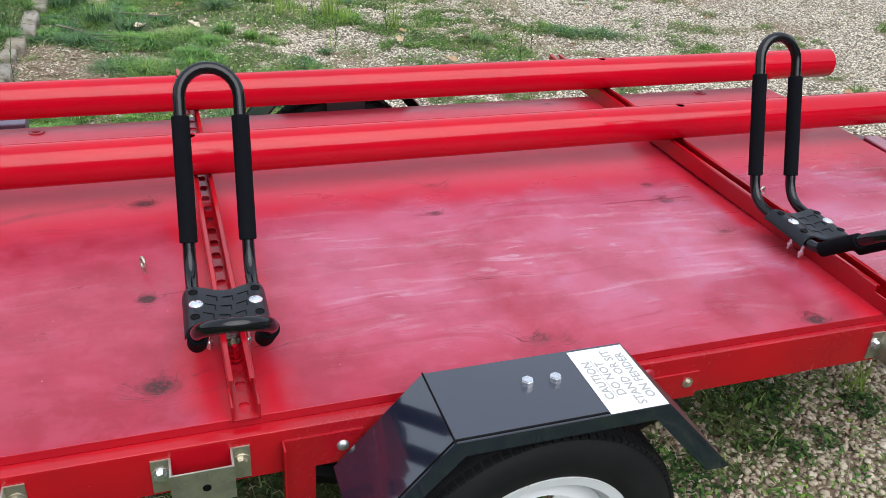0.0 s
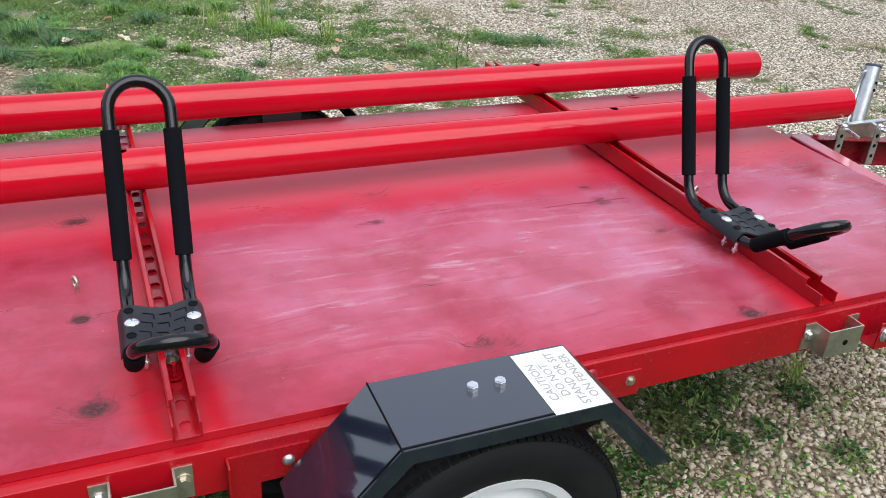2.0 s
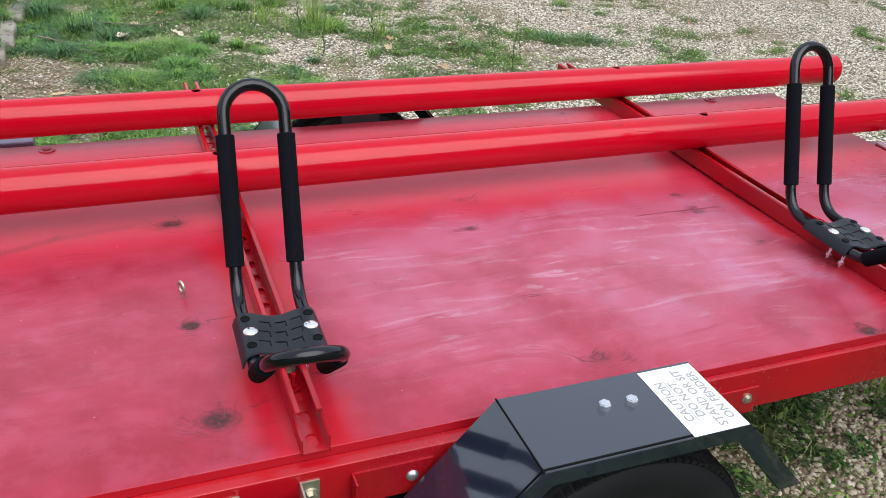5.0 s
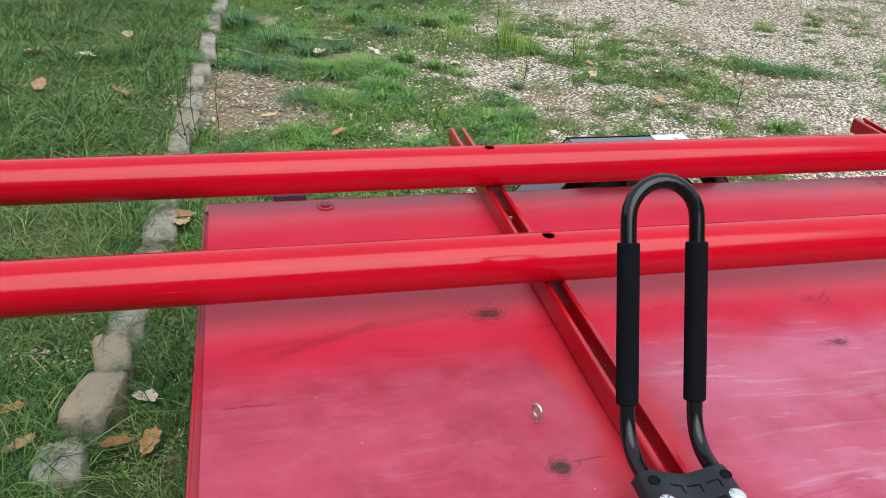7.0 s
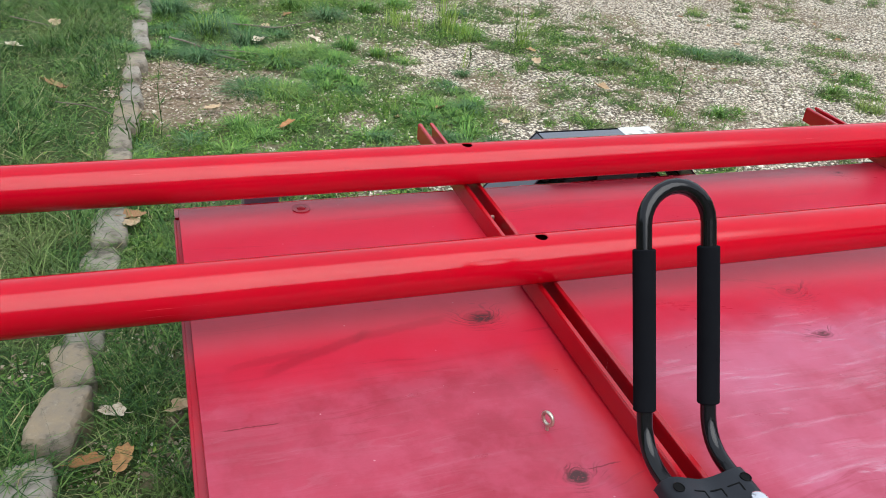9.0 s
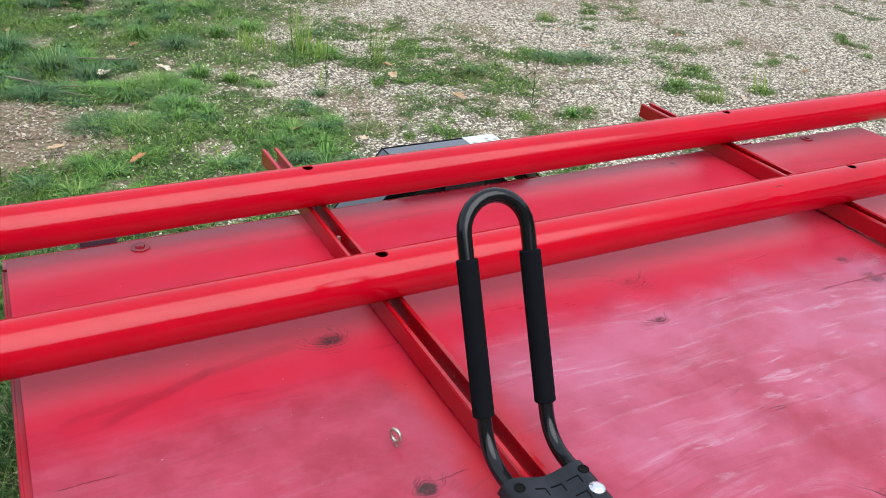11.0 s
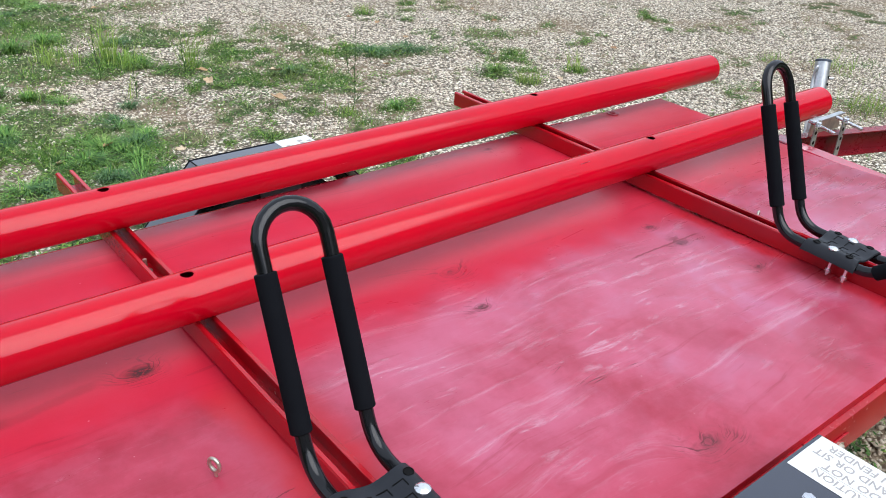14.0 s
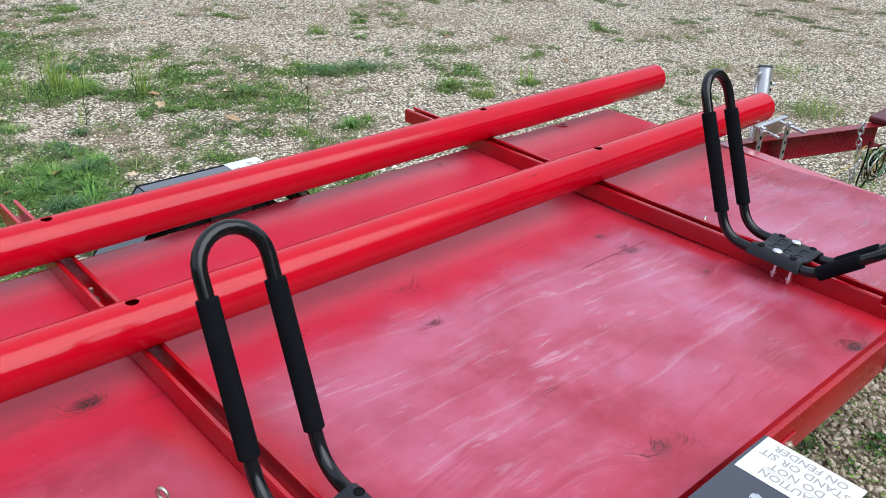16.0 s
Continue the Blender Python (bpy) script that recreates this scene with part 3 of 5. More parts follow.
def cover(x, y):
    """How far a spot is grown over, from 0 to 1."""
    x, y = np.asarray(x, float), np.asarray(y, float)
    g = smooth(0.06, -0.06, x - kerb_x(np.clip(y, -3, 8)))
    n = 0.34 * value_noise(x, y, 0.42) + 0.33 * value_noise(x + 5, y, 0.14) + 0.33 * value_noise(x, y + 9, 0.055)
    drift = 0.315 + 0.085 * np.clip(x + 0.5, -1.2, 2.4) + 0.10 * smooth(2.2, 0.9, y)
    g = np.maximum(g, 0.72 * smooth(drift, drift + 0.22, n))
    g = np.maximum(g, 0.95 * smooth(0.42, 0.25, np.abs(x + 1.22)) * smooth(1.9, 1.2, y) * smooth(0.2, 0.5, value_noise(x, y, 0.12)))
    g = np.maximum(g, 0.9 * smooth(-0.75, -1.05, y))
    g = np.maximum(g, 0.30 * smooth(0.5, 0.2, y))
    ragged = 0.45 + 0.75 * value_noise(x, y, 0.09) + 0.45 * value_noise(x + 3, y, 0.035)
    for px, py, r, dense in PATCHES:
        d = np.hypot(x - px, (y - py) * 1.2)
        g = np.maximum(g, dense * 0.85 * smooth(r * ragged * 1.15, r * ragged * 0.35, d))
    # a bare patch of soil by the stones
    g = g * (1 - 0.72 * smooth(0.40 * ragged, 0.16 * ragged, np.hypot(x + 1.13, (y - 2.58) * 0.8)))
    return g * smooth(60, 20, np.hypot(x, y))


def make_ground():
    inner = np.concatenate([np.linspace(-3.2, 7.0, 256), 7.0 + np.geomspace(0.06, 400, 34), -3.2 - np.geomspace(0.06, 400, 34)])
    deep = np.concatenate([np.linspace(-1.8, 6.6, 210), 6.6 + np.geomspace(0.06, 400, 34), -1.8 - np.geomspace(0.06, 400, 34)])
    xs, ys = np.sort(inner), np.sort(deep)
    gx, gy = np.meshgrid(xs, ys, indexing="ij")
    v = np.stack([gx, gy, height(gx, gy)], -1).reshape(-1, 3)
    n, k = len(xs), len(ys)
    i, j = np.meshgrid(np.arange(n - 1), np.arange(k - 1), indexing="ij")
    a = (i * k + j).ravel()
    tris = np.concatenate([np.stack([a, a + k, a + k + 1], 1), np.stack([a, a + k + 1, a + 1], 1)])
    ob = triangles("ground", v, tris, GROUND, "structure", "gravel drive with bare soil and patchy grass", "ground")
    ob.data.polygons.foreach_set("use_smooth", np.ones(len(ob.data.polygons), bool))
    soil = np.maximum(smooth(0.50, 0.15, np.hypot(v[:, 0] + 1.1, v[:, 1] - 2.58)), 0.75 * smooth(0.1, -0.8, v[:, 0]))
    soil = np.maximum(soil, 0.55 * smooth(0.6, 0.3, v[:, 1]) * smooth(2.6, 1.4, v[:, 0]))
    layer = ob.data.attributes.new("soil", "FLOAT", "POINT")
    layer.data.foreach_set("value", soil.astype(np.float32))
    layer = ob.data.attributes.new("cover", "FLOAT", "POINT")
    layer.data.foreach_set("value", cover(v[:, 0], v[:, 1]).astype(np.float32))
    return ob


make_ground()


def make_backdrop():
    """An unseen far belt of dark woodland, added all round for the paint's reflections."""
    m = Nodes("unseen_woodland")
    v = m.place()
    mat = m.set(m.mix(m.span(m.noise(v, 0.9, 6, 0.7), 0.4, 0.65), (0.030, 0.050, 0.018), (0.075, 0.105, 0.035)), 0.9)
    count, r = 240, 55.0
    verts, tris = [], []
    for k in range(count):
        a = 2 * math.pi * k / count
        top = 19 + 6 * float(value_noise(k * 0.31, 3.0, 1.0)) + 3 * float(value_noise(k * 1.0, 9.0, 1.0))
        top *= 0.95 - 0.67 * float(smooth(-0.25, 0.25, math.sin(a)))  # lowered beyond the drive so the paint mirrors low sky
        for rr, z in ((r, -0.2), (r - 2.0, top * 0.5), (r + 1.0, top)):
            verts.append((rr * math.cos(a), rr * math.sin(a), z))
        b, c = 3 * k, 3 * ((k + 1) % count)
        for s in (0, 1):
            tris += [(b + s, c + s, c + s + 1), (b + s, c + s + 1, b + s + 1)]
    triangles("backdrop", np.array(verts), np.array(tris), mat, "structure", "unseen belt of dark green woodland added for reflections", "woodland")


make_backdrop()


def make_unseen_wall():
    """An unseen plain wall, added behind the viewer to shape fill light and reflections."""
    bm = box(-14, 16, -7.3, -7.0, -0.05, 3.0, 0.02)
    m = Nodes("weathered_wall_plaster")
    v = m.place()
    mat = m.set(m.mix(m.noise(v, 1.4, 6, 0.6), (0.36, 0.33, 0.30), (0.44, 0.41, 0.37)), 0.85)
    tagged(part("wall_south", bm, mat), "plain unseen wall added behind the viewer", "wall", "", "structure")


make_unseen_wall()


def scatter(count, x0, x1, y0, y1, keep):
    """Random spots in a rectangle, kept with the chance that keep(x, y) gives."""
    x, y = rng.uniform(x0, x1, count), rng.uniform(y0, y1, count)
    ok = rng.random(count) < keep(x, y)
    return x[ok], y[ok]


def pebbles(x, y, size, faces):
    """Small angular stones: stretched octahedra, or cut cubes where they lie near."""
    n = len(x)
    if faces == 8:
        base = np.array([(1, 0, 0), (-1, 0, 0), (0, 1, 0), (0, -1, 0), (0, 0, 1), (0, 0, -1)], float)
        tri = np.array([(0, 2, 4), (2, 1, 4), (1, 3, 4), (3, 0, 4), (2, 0, 5), (1, 2, 5), (3, 1, 5), (0, 3, 5)])
    else:
        t = (1 + 5 ** 0.5) / 2
        base = np.array([(-1, t, 0), (1, t, 0), (-1, -t, 0), (1, -t, 0), (0, -1, t), (0, 1, t), (0, -1, -t), (0, 1, -t), (t, 0, -1), (t, 0, 1), (-t, 0, -1), (-t, 0, 1)]) / 1.9
        tri = np.array([(0, 11, 5), (0, 5, 1), (0, 1, 7), (0, 7, 10), (0, 10, 11), (1, 5, 9), (5, 11, 4), (11, 10, 2), (10, 7, 6), (7, 1, 8),
                        (3, 9, 4), (3, 4, 2), (3, 2, 6), (3, 6, 8), (3, 8, 9), (4, 9, 5), (2, 4, 11), (6, 2, 10), (8, 6, 7), (9, 8, 1)])
    b = base[None] * (1 + 0.75 * (rng.random((n, len(base), 3)) - 0.5))
    axes = np.stack([size * rng.uniform(0.7, 1.25, n), size * rng.uniform(0.5, 0.9, n), size * rng.uniform(0.35, 0.65, n)], -1) / 2
    b = b * axes[:, None]
    a, lean = rng.uniform(0, 2 * np.pi, n), rng.uniform(-0.5, 0.5, n)
    ca, sa, cl, sl = np.cos(a)[:, None], np.sin(a)[:, None], np.cos(lean)[:, None], np.sin(lean)[:, None]
    px, pz = b[..., 0] * cl - b[..., 2] * sl, b[..., 0] * sl + b[..., 2] * cl
    out = np.stack([px * ca - b[..., 1] * sa, px * sa + b[..., 1] * ca, pz], -1)
    out += np.stack([x, y, height(x, y) + axes[:, 2] * rng.uniform(0.1, 0.9, n)], -1)[:, None]
    return out.reshape(-1, 3), (tri[None] + (np.arange(n) * len(base))[:, None, None]).reshape(-1, 3)


def lay_gravel():
    def thin(x, y):
        return np.clip(1.0 - 1.05 * cover(x, y), 0.04, 1) * (0.45 + 0.55 * smooth(0.25, 0.6, value_noise(x, y, 0.5)))

    def free(x, y):
        return thin(x, y) * (1 - 0.93 * smooth(-0.35, -0.95, x))

    x, y = scatter(70000, 0.05, 2.4, -1.15, 0.3, lambda x, y: thin(x, y) * smooth(2.4, 1.9, x))
    triangles("gravel", *pebbles(x, y, rng.gamma(6.0, 0.0022, len(x)).clip(0.006, 0.028), 20), SHADED_SOIL_PEBBLE, "stuff", "loose pale limestone gravel beside the trailer", "gravel")
    x, y = scatter(60000, 1.7, 6.5, -1.15, 0.3, lambda x, y: thin(x, y) * smooth(1.8, 2.3, x) * smooth(6.5, 3.0, x).clip(0.12, 1))
    triangles("gravel", *pebbles(x, y, rng.gamma(6.0, 0.0022, len(x)).clip(0.006, 0.032), 8), PEBBLE, "stuff", "pale limestone gravel before the trailer", "gravel")
    x, y = scatter(285000, -1.35, 7.2, 0.3, 6.2, lambda x, y: free(x, y) * smooth(7.5, 3.0, np.hypot(x, y)).clip(0.12, 1))
    triangles("gravel", *pebbles(x, y, rng.gamma(6.0, 0.0020, len(x)).clip(0.006, 0.034), 8), PEBBLE, "stuff", "pale limestone gravel of the drive", "gravel")


lay_gravel()


def blades(x, y, tall, width, lean, rise=None):
    """Bent grass blades: a broad foot, a knee and a tip."""
    n = len(x)
    z = height(x, y) if rise is None else rise
    a, b = rng.uniform(0, 2 * np.pi, n), rng.uniform(0, 2 * np.pi, n)
    side = np.stack([np.cos(a), np.sin(a), 0 * a], -1) * (width / 2)[:, None]
    bend = np.stack([np.cos(b), np.sin(b), 0 * b], -1) * (tall * lean)[:, None]
    foot = np.stack([x, y, z - 0.004], -1)
    up = np.stack([0 * x, 0 * x, tall], -1)
    knee, tip = foot + up * 0.6 + bend * 0.35, foot + up * np.sqrt(np.clip(1 - 0.5 * lean ** 2, 0.2, 1))[:, None] + bend
    v = np.stack([foot - side, foot + side, knee - side * 0.8, knee + side * 0.8, tip], 1).reshape(-1, 3)
    t = np.array([(0, 1, 3), (0, 3, 2), (2, 3, 4)])
    return v, (t[None] + (np.arange(n) * 5)[:, None, None]).reshape(-1, 3)


def grow_grass():
    def lawn(x, y):
        return smooth(0.03, -0.05, x - kerb_x(y)) * (0.35 + 0.65 * smooth(0.25, 0.6, 0.5 * value_noise(x, y, 0.2) + 0.5 * value_noise(x, y + 3, 0.06)))

    # the lawn goes on, thinner, past and behind where one stands
    def beyond(x, y):
        far = smooth(9.0, 3.0, np.hypot(x + 0.5, y - 1.0))
        behind = smooth(-0.75, -1.0, y) * smooth(-6.8, -6.4, y)
        return far.clip(0.15, 1) * np.maximum(behind, lawn(x, np.clip(y, -3, 8)) * np.where((x > -3.3) & (y > -0.6) & (y < 6.0), 0.0, 1.0))

    x, y = scatter(330000, -8.0, 7.0, -6.9, 9.5, beyond)
    triangles("lawn_grass", *blades(x, y, rng.gamma(4.0, 0.016, len(x)).clip(0.02, 0.16), rng.uniform(0.004, 0.009, len(x)), rng.uniform(0.5, 2.0, len(x))), GRASS, "stuff", "uncut green grass round the drive", "grass")
    x, y = scatter(245000, -3.3, -1.40, -0.6, 6.0, lawn)
    tall = rng.gamma(4.0, 0.011, len(x)).clip(0.012, 0.13) * (0.25 + 1.5 * smooth(0.25, 0.8, 0.6 * value_noise(x, y + 4, 0.13) + 0.4 * value_noise(x + 8, y, 0.045)))
    triangles("lawn_grass", *blades(x, y, tall, rng.uniform(0.0016, 0.0038, len(x)), rng.uniform(0.7, 2.8, len(x))), GRASS, "stuff", "uncut green lawn grass with dry thatch", "grass")
    x, y = scatter(760000, -1.45, 5.6, -0.75, 6.2, lambda x, y: cover(x, y) ** 1.3 * (0.25 + 0.75 * smooth(0.35, 0.65, value_noise(x, y, 0.06))) * 0.9 * smooth(7.5, 2.5, np.hypot(x, y)).clip(0.3, 1))
    tall = rng.gamma(3.0, 0.0075, len(x)).clip(0.006, 0.075)
    triangles("patchy_grass", *blades(x, y, tall, rng.uniform(0.0018, 0.0042, len(x)), rng.uniform(0.7, 2.8, len(x))), PATCH, "stuff", "patches of short green grass in the gravel", "grass")
    # long thin grass between the stones and the trailer
    x, y = scatter(46000, -1.72, -0.85, -0.7, 1.75, lambda x, y: smooth(1.75, 1.3, y) * (0.2 + 0.8 * smooth(0.30, 0.60, value_noise(x, y + 2, 0.10))) * np.where(np.abs(x - kerb_x(y) + 0.01) < 0.065, 0.30, 0.85))
    tall = rng.gamma(4.5, 0.013, len(x)).clip(0.02, 0.13)
    triangles("long_grass", *blades(x, y, tall, rng.uniform(0.0016, 0.0036, len(x)), rng.uniform(0.5, 2.2, len(x))), GRASS, "stuff", "long thin grass between the stones and the trailer", "grass")
    x, y = scatter(110000, -3.2, 4.5, -0.7, 5.5, lambda x, y: 0.14 + 0.6 * cover(x, y) * smooth(0.35, 0.65, value_noise(x, y, 0.25)))
    triangles("straw", *blades(x, y, rng.uniform(0.004, 0.014, len(x)), rng.uniform(0.0015, 0.003, len(x)), rng.uniform(2.5, 7.0, len(x))), STRAW, "stuff", "dry straw and dead grass on the ground", "straw")
    # dense little clumps
    cx, cy = scatter(15000, -1.42, 4.2, 1.2, 5.6, lambda x, y: smooth(0.30, 0.75, cover(x, y)) * smooth(0.30, 0.62, value_noise(x + 7, y, 0.33)) * np.clip(0.9 - 0.18 * x, 0.15, 1))
    count = rng.integers(8, 46, len(cx))
    wide, high = np.repeat(rng.uniform(0.010, 0.045, len(cx)), count), np.repeat(rng.gamma(3.0, 0.0105, len(cx)).clip(0.012, 0.10), count)
    px, py = np.repeat(cx, count) + rng.normal(0, 1, count.sum()) * wide, np.repeat(cy, count) + rng.normal(0, 1, count.sum()) * wide
    triangles("grass_clumps", *blades(px, py, high * rng.uniform(0.35, 1.1, len(px)), rng.uniform(0.0016, 0.0040, len(px)), rng.uniform(0.4, 2.2, len(px))), WEED, "stuff", "bright green grass clumps growing in the gravel", "grass")
    # weeds and grass in the soil under and beside the trailer
    cx, cy = scatter(260, 0.0, 2.3, -1.05, 0.3, lambda x, y: smooth(0.42, 0.62, value_noise(x + 2, y + 6, 0.28)))
    count = rng.integers(8, 40, len(cx))
    px, py = np.repeat(cx, count) + rng.normal(0, 0.028, count.sum()), np.repeat(cy, count) + rng.normal(0, 0.028, count.sum())
    triangles("grass_clumps", *blades(px, py, rng.gamma(4.0, 0.007, len(px)).clip(0.012, 0.07), rng.uniform(0.002, 0.005, len(px)), rng.uniform(0.3, 1.8, len(px))), DARK_WEED, "stuff", "green weeds in the soil beside the trailer", "weeds")
    # low broad-leaved weeds: little leaf pairs lying almost flat
    x, y = scatter(260000, -3.2, 4.5, -0.75, 5.5, lambda x, y: smooth(0.12, 0.55, cover(x, y)) * smooth(0.35, 0.60, value_noise(x + 3, y, 0.17)) * np.where(x < kerb_x(y), 0.45, 0.9))
    n = len(x)
    a, s, up = rng.uniform(0, 2 * np.pi, n), rng.uniform(0.004, 0.011, n), rng.uniform(0.003, 0.024, n)
    along = np.stack([np.cos(a), np.sin(a), rng.uniform(-0.2, 0.5, n)], -1) * s[:, None]
    across = np.stack([-np.sin(a), np.cos(a), rng.uniform(-0.3, 0.3, n)], -1) * (s * 0.42)[:, None]
    c = np.stack([x, y, height(x, y) + up], -1)
    v = np.stack([c - along, c - across * 1.0 + along * 0.1, c + along, c + across + along * 0.1], 1).reshape(-1, 3)
    t = (np.array([(0, 1, 2), (0, 2, 3)])[None] + (np.arange(n) * 4)[:, None, None]).reshape(-1, 3)
    triangles("clover", v, t, WEED, "stuff", "low green clover and broad-leaved weeds", "weeds")


grow_grass()


def strew_litter():
    """Crumbled dead leaves: small bent scraps lying on the soil and the gravel."""
    x, y = scatter(60000, -2.6, 3.6, -0.7, 5.2, lambda x, y: np.maximum(1.6 * smooth(0.55, 0.2, np.hypot(x + 1.12, y - 2.58)), 0.06 + 0.12 * smooth(0.6, -0.9, x)) * smooth(0.3, 0.6, value_noise(x + 1, y, 0.2)))
    ox, oy = scatter(9000, -1.50, -0.70, 2.10, 3.05, lambda x, y: smooth(0.44, 0.22, np.hypot(x + 1.12, (y - 2.58) * 0.9)) * (0.35 + 0.65 * smooth(0.3, 0.6, value_noise(x, y, 0.08))))
    qx, qy = scatter(5000, -1.75, -1.05, 0.10, 1.30, lambda x, y: smooth(0.45, 0.70, value_noise(x + 6, y, 0.13)))
    x, y = np.concatenate([x, ox, qx]), np.concatenate([y, oy, qy])
    n = len(x)
    a, s = rng.uniform(0, 2 * np.pi, n), rng.gamma(3.0, 0.0017, n).clip(0.002, 0.020)
    along = np.stack([np.cos(a), np.sin(a), rng.uniform(-0.4, 0.4, n)], -1) * s[:, None]
    across = np.stack([-np.sin(a), np.cos(a), rng.uniform(-0.5, 0.5, n)], -1) * (s * rng.uniform(0.3, 0.8, n))[:, None]
    c = np.stack([x, y, height(x, y) + rng.uniform(0.004, 0.016, n)], -1)
    v = np.stack([c - along, c - across, c + along, c + across, c + np.stack([0 * x, 0 * x, s * 0.35], -1)], 1).reshape(-1, 3)
    t = (np.array([(0, 1, 4), (1, 2, 4), (2, 3, 4), (3, 0, 4)])[None] + (np.arange(n) * 5)[:, None, None]).reshape(-1, 3)
    triangles("leaf_litter", v, t, LITTER, "stuff", "crumbled brown leaf litter on soil and gravel", "leaf litter")


strew_litter()


def tall_tuft(x, y, count, tall, spread, name, label, material=TALL):
    px, py = rng.normal(x, spread * 0.8, count), rng.normal(y, spread * 0.8, count)
    h = tall * rng.uniform(0.35, 1.15, count)
    v, t = blades(px, py, h, rng.uniform(0.0014, 0.0034, count), rng.uniform(0.08, 0.8, count))
    return triangles(name, v, t, material, "stuff", label, "weed")


for tx, ty, count, tall, spread in ((0.36, 3.54, 110, 0.27, 0.034), (0.67, 3.20, 70, 0.27, 0.022), (0.41, 3.38, 70, 0.17, 0.05), (0.10, 3.62, 120, 0.16, 0.10), (0.24, 2.90, 16, 0.16, 0.025), (2.50, 2.12, 50, 0.15, 0.03),
                                    (2.12, 2.10, 90, 0.10, 0.05), (1.08, 2.85, 50, 0.065, 0.03), (2.22, 3.84, 70, 0.09, 0.04), (1.00, 2.16, 40, 0.065, 0.03),
                                    (3.98, 1.32, 70, 0.12, 0.10), (3.36, 0.83, 110, 0.13, 0.09), (3.77, 1.66, 40, 0.09, 0.05), (-0.74, 2.52, 90, 0.07, 0.05),
                                    (-0.67, 2.98, 90, 0.08, 0.06), (-0.97, 3.50, 70, 0.14, 0.06), (-0.16, 3.07, 50, 0.08, 0.04), (-1.36, 1.18, 18, 0.10, 0.02),
                                    (0.64, -0.28, 60, 0.06, 0.06), (0.87, -0.62, 30, 0.05, 0.03), (-1.42, 0.92, 40, 0.09, 0.04)):
    tall_tuft(tx, ty, count, tall, spread, "grass_tuft", "tall green grass tuft growing in the gravel")


def stalk(x, y, tall, leaves, label):
    """A thin upright weed with short leaves up its stem."""
    z = float(height(x, y))
    lean = Vector((rng.uniform(-0.08, 0.08), rng.uniform(-0.08, 0.08), 1)).normalized()
    base = Vector((x, y, z - 0.01))
    thing = tagged(new("weed_stalk"), label, "weed", "thin weeds")
    thing.location = base
    bm = sweep([lean * tall * k / 6 + Vector((0.006 * math.sin(k * 1.7), 0.006 * math.cos(k * 1.3), 0)) for k in range(7)], [0.0024 * (1 - 0.12 * k) for k in range(7)], 5)
    part("stem", bm, STALK, thing)
    bm = bmesh.new()
    for k in range(leaves):
        t = 0.12 + 0.86 * k / leaves
        c, a, s = lean * tall * t, k * 2.4, 0.045 * (1.15 - t)
        d, w = Vector((math.cos(a), math.sin(a), 0.7)) * s, Vector((-math.sin(a), math.cos(a), 0)) * s * 0.13
        bm.faces.new([bm.verts.new(p) for p in (c, c + d * 0.5 - w, c + d, c + d * 0.5 + w)])
    part("foliage", bm, STALK, thing)


for sx, sy, tall, leaves in ((-1.36, 2.02, 0.46, 22), (-1.33, 2.10, 0.40, 20), (-1.25, 2.12, 0.44, 12), (1.05, 2.20, 0.40, 26), (1.35, 2.71, 0.18, 16), (0.20, 3.20, 0.42, 26), (0.25, 2.87, 0.28, 24), (0.60, 3.10, 0.30, 30)):
    stalk(sx, sy, tall, leaves, "thin upright green weed with narrow leaves")


def tussock(x, y, r, tall, count, material, label):
    """A clump of grass whose blades rise from the middle and bow outwards."""
    a, d = rng.uniform(0, 2 * np.pi, count), r * rng.uniform(0.0, 0.55, count) ** 1.2
    px, py = x + d * np.cos(a), y + d * np.sin(a)
    a = a + rng.normal(0, 0.5, count)
    out = np.stack([np.cos(a), np.sin(a), 0 * a], -1)
    side = np.stack([-np.sin(a), np.cos(a), 0 * a], -1) * rng.uniform(0.0009, 0.0021, count)[:, None]
    h, reach = tall * rng.uniform(0.45, 1.15, count), r * rng.uniform(0.25, 1.1, count)
    foot = np.stack([px, py, height(px, py) - 0.004], -1)
    up = np.stack([0 * h, 0 * h, h], -1)
    knee, tip = foot + up * 0.85 + out * (reach * 0.45)[:, None], foot + up * rng.uniform(0.55, 1.1, count)[:, None] + out * reach[:, None]
    v = np.stack([foot - side, foot + side, knee - side * 0.9, knee + side * 0.9, tip], 1).reshape(-1, 3)
    t = (np.array([(0, 1, 3), (0, 3, 2), (2, 3, 4)])[None] + (np.arange(count) * 5)[:, None, None]).reshape(-1, 3)
    if label:
        triangles("grass_tussock", v, t, material, "stuff", label, "grass")
    return v, t


def spread_tussocks(spots, material, label):
    """Many small tussocks as one carpet."""
    made, first = [], 0
    for x, y in zip(*spots):
        v, t = tussock(x, y, rng.uniform(0.05, 0.12), rng.uniform(0.022, 0.048), int(rng.integers(90, 220)), None, "")
        made.append((v, t + first))
        first += len(v)
    triangles("grass_carpet", np.concatenate([v for v, t in made]), np.concatenate([t for v, t in made]), material, "stuff", label, "grass")


def thick(x, y):
    return smooth(0.25, 0.7, cover(x, y)) * smooth(0.7, -0.5, x) * smooth(0.30, 0.62, value_noise(x + 2, y, 0.4)) * smooth(0.40, 0.60, np.hypot(x + 1.13, y - 2.58))


spread_tussocks(scatter(520, -1.40, 0.9, 1.6, 5.2, thick), LUSH, "low green grass spreading over the gravel")
spread_tussocks(scatter(420, -1.40, 0.9, 1.6, 5.2, thick), BLUISH, "low bluish grass spreading over the gravel")


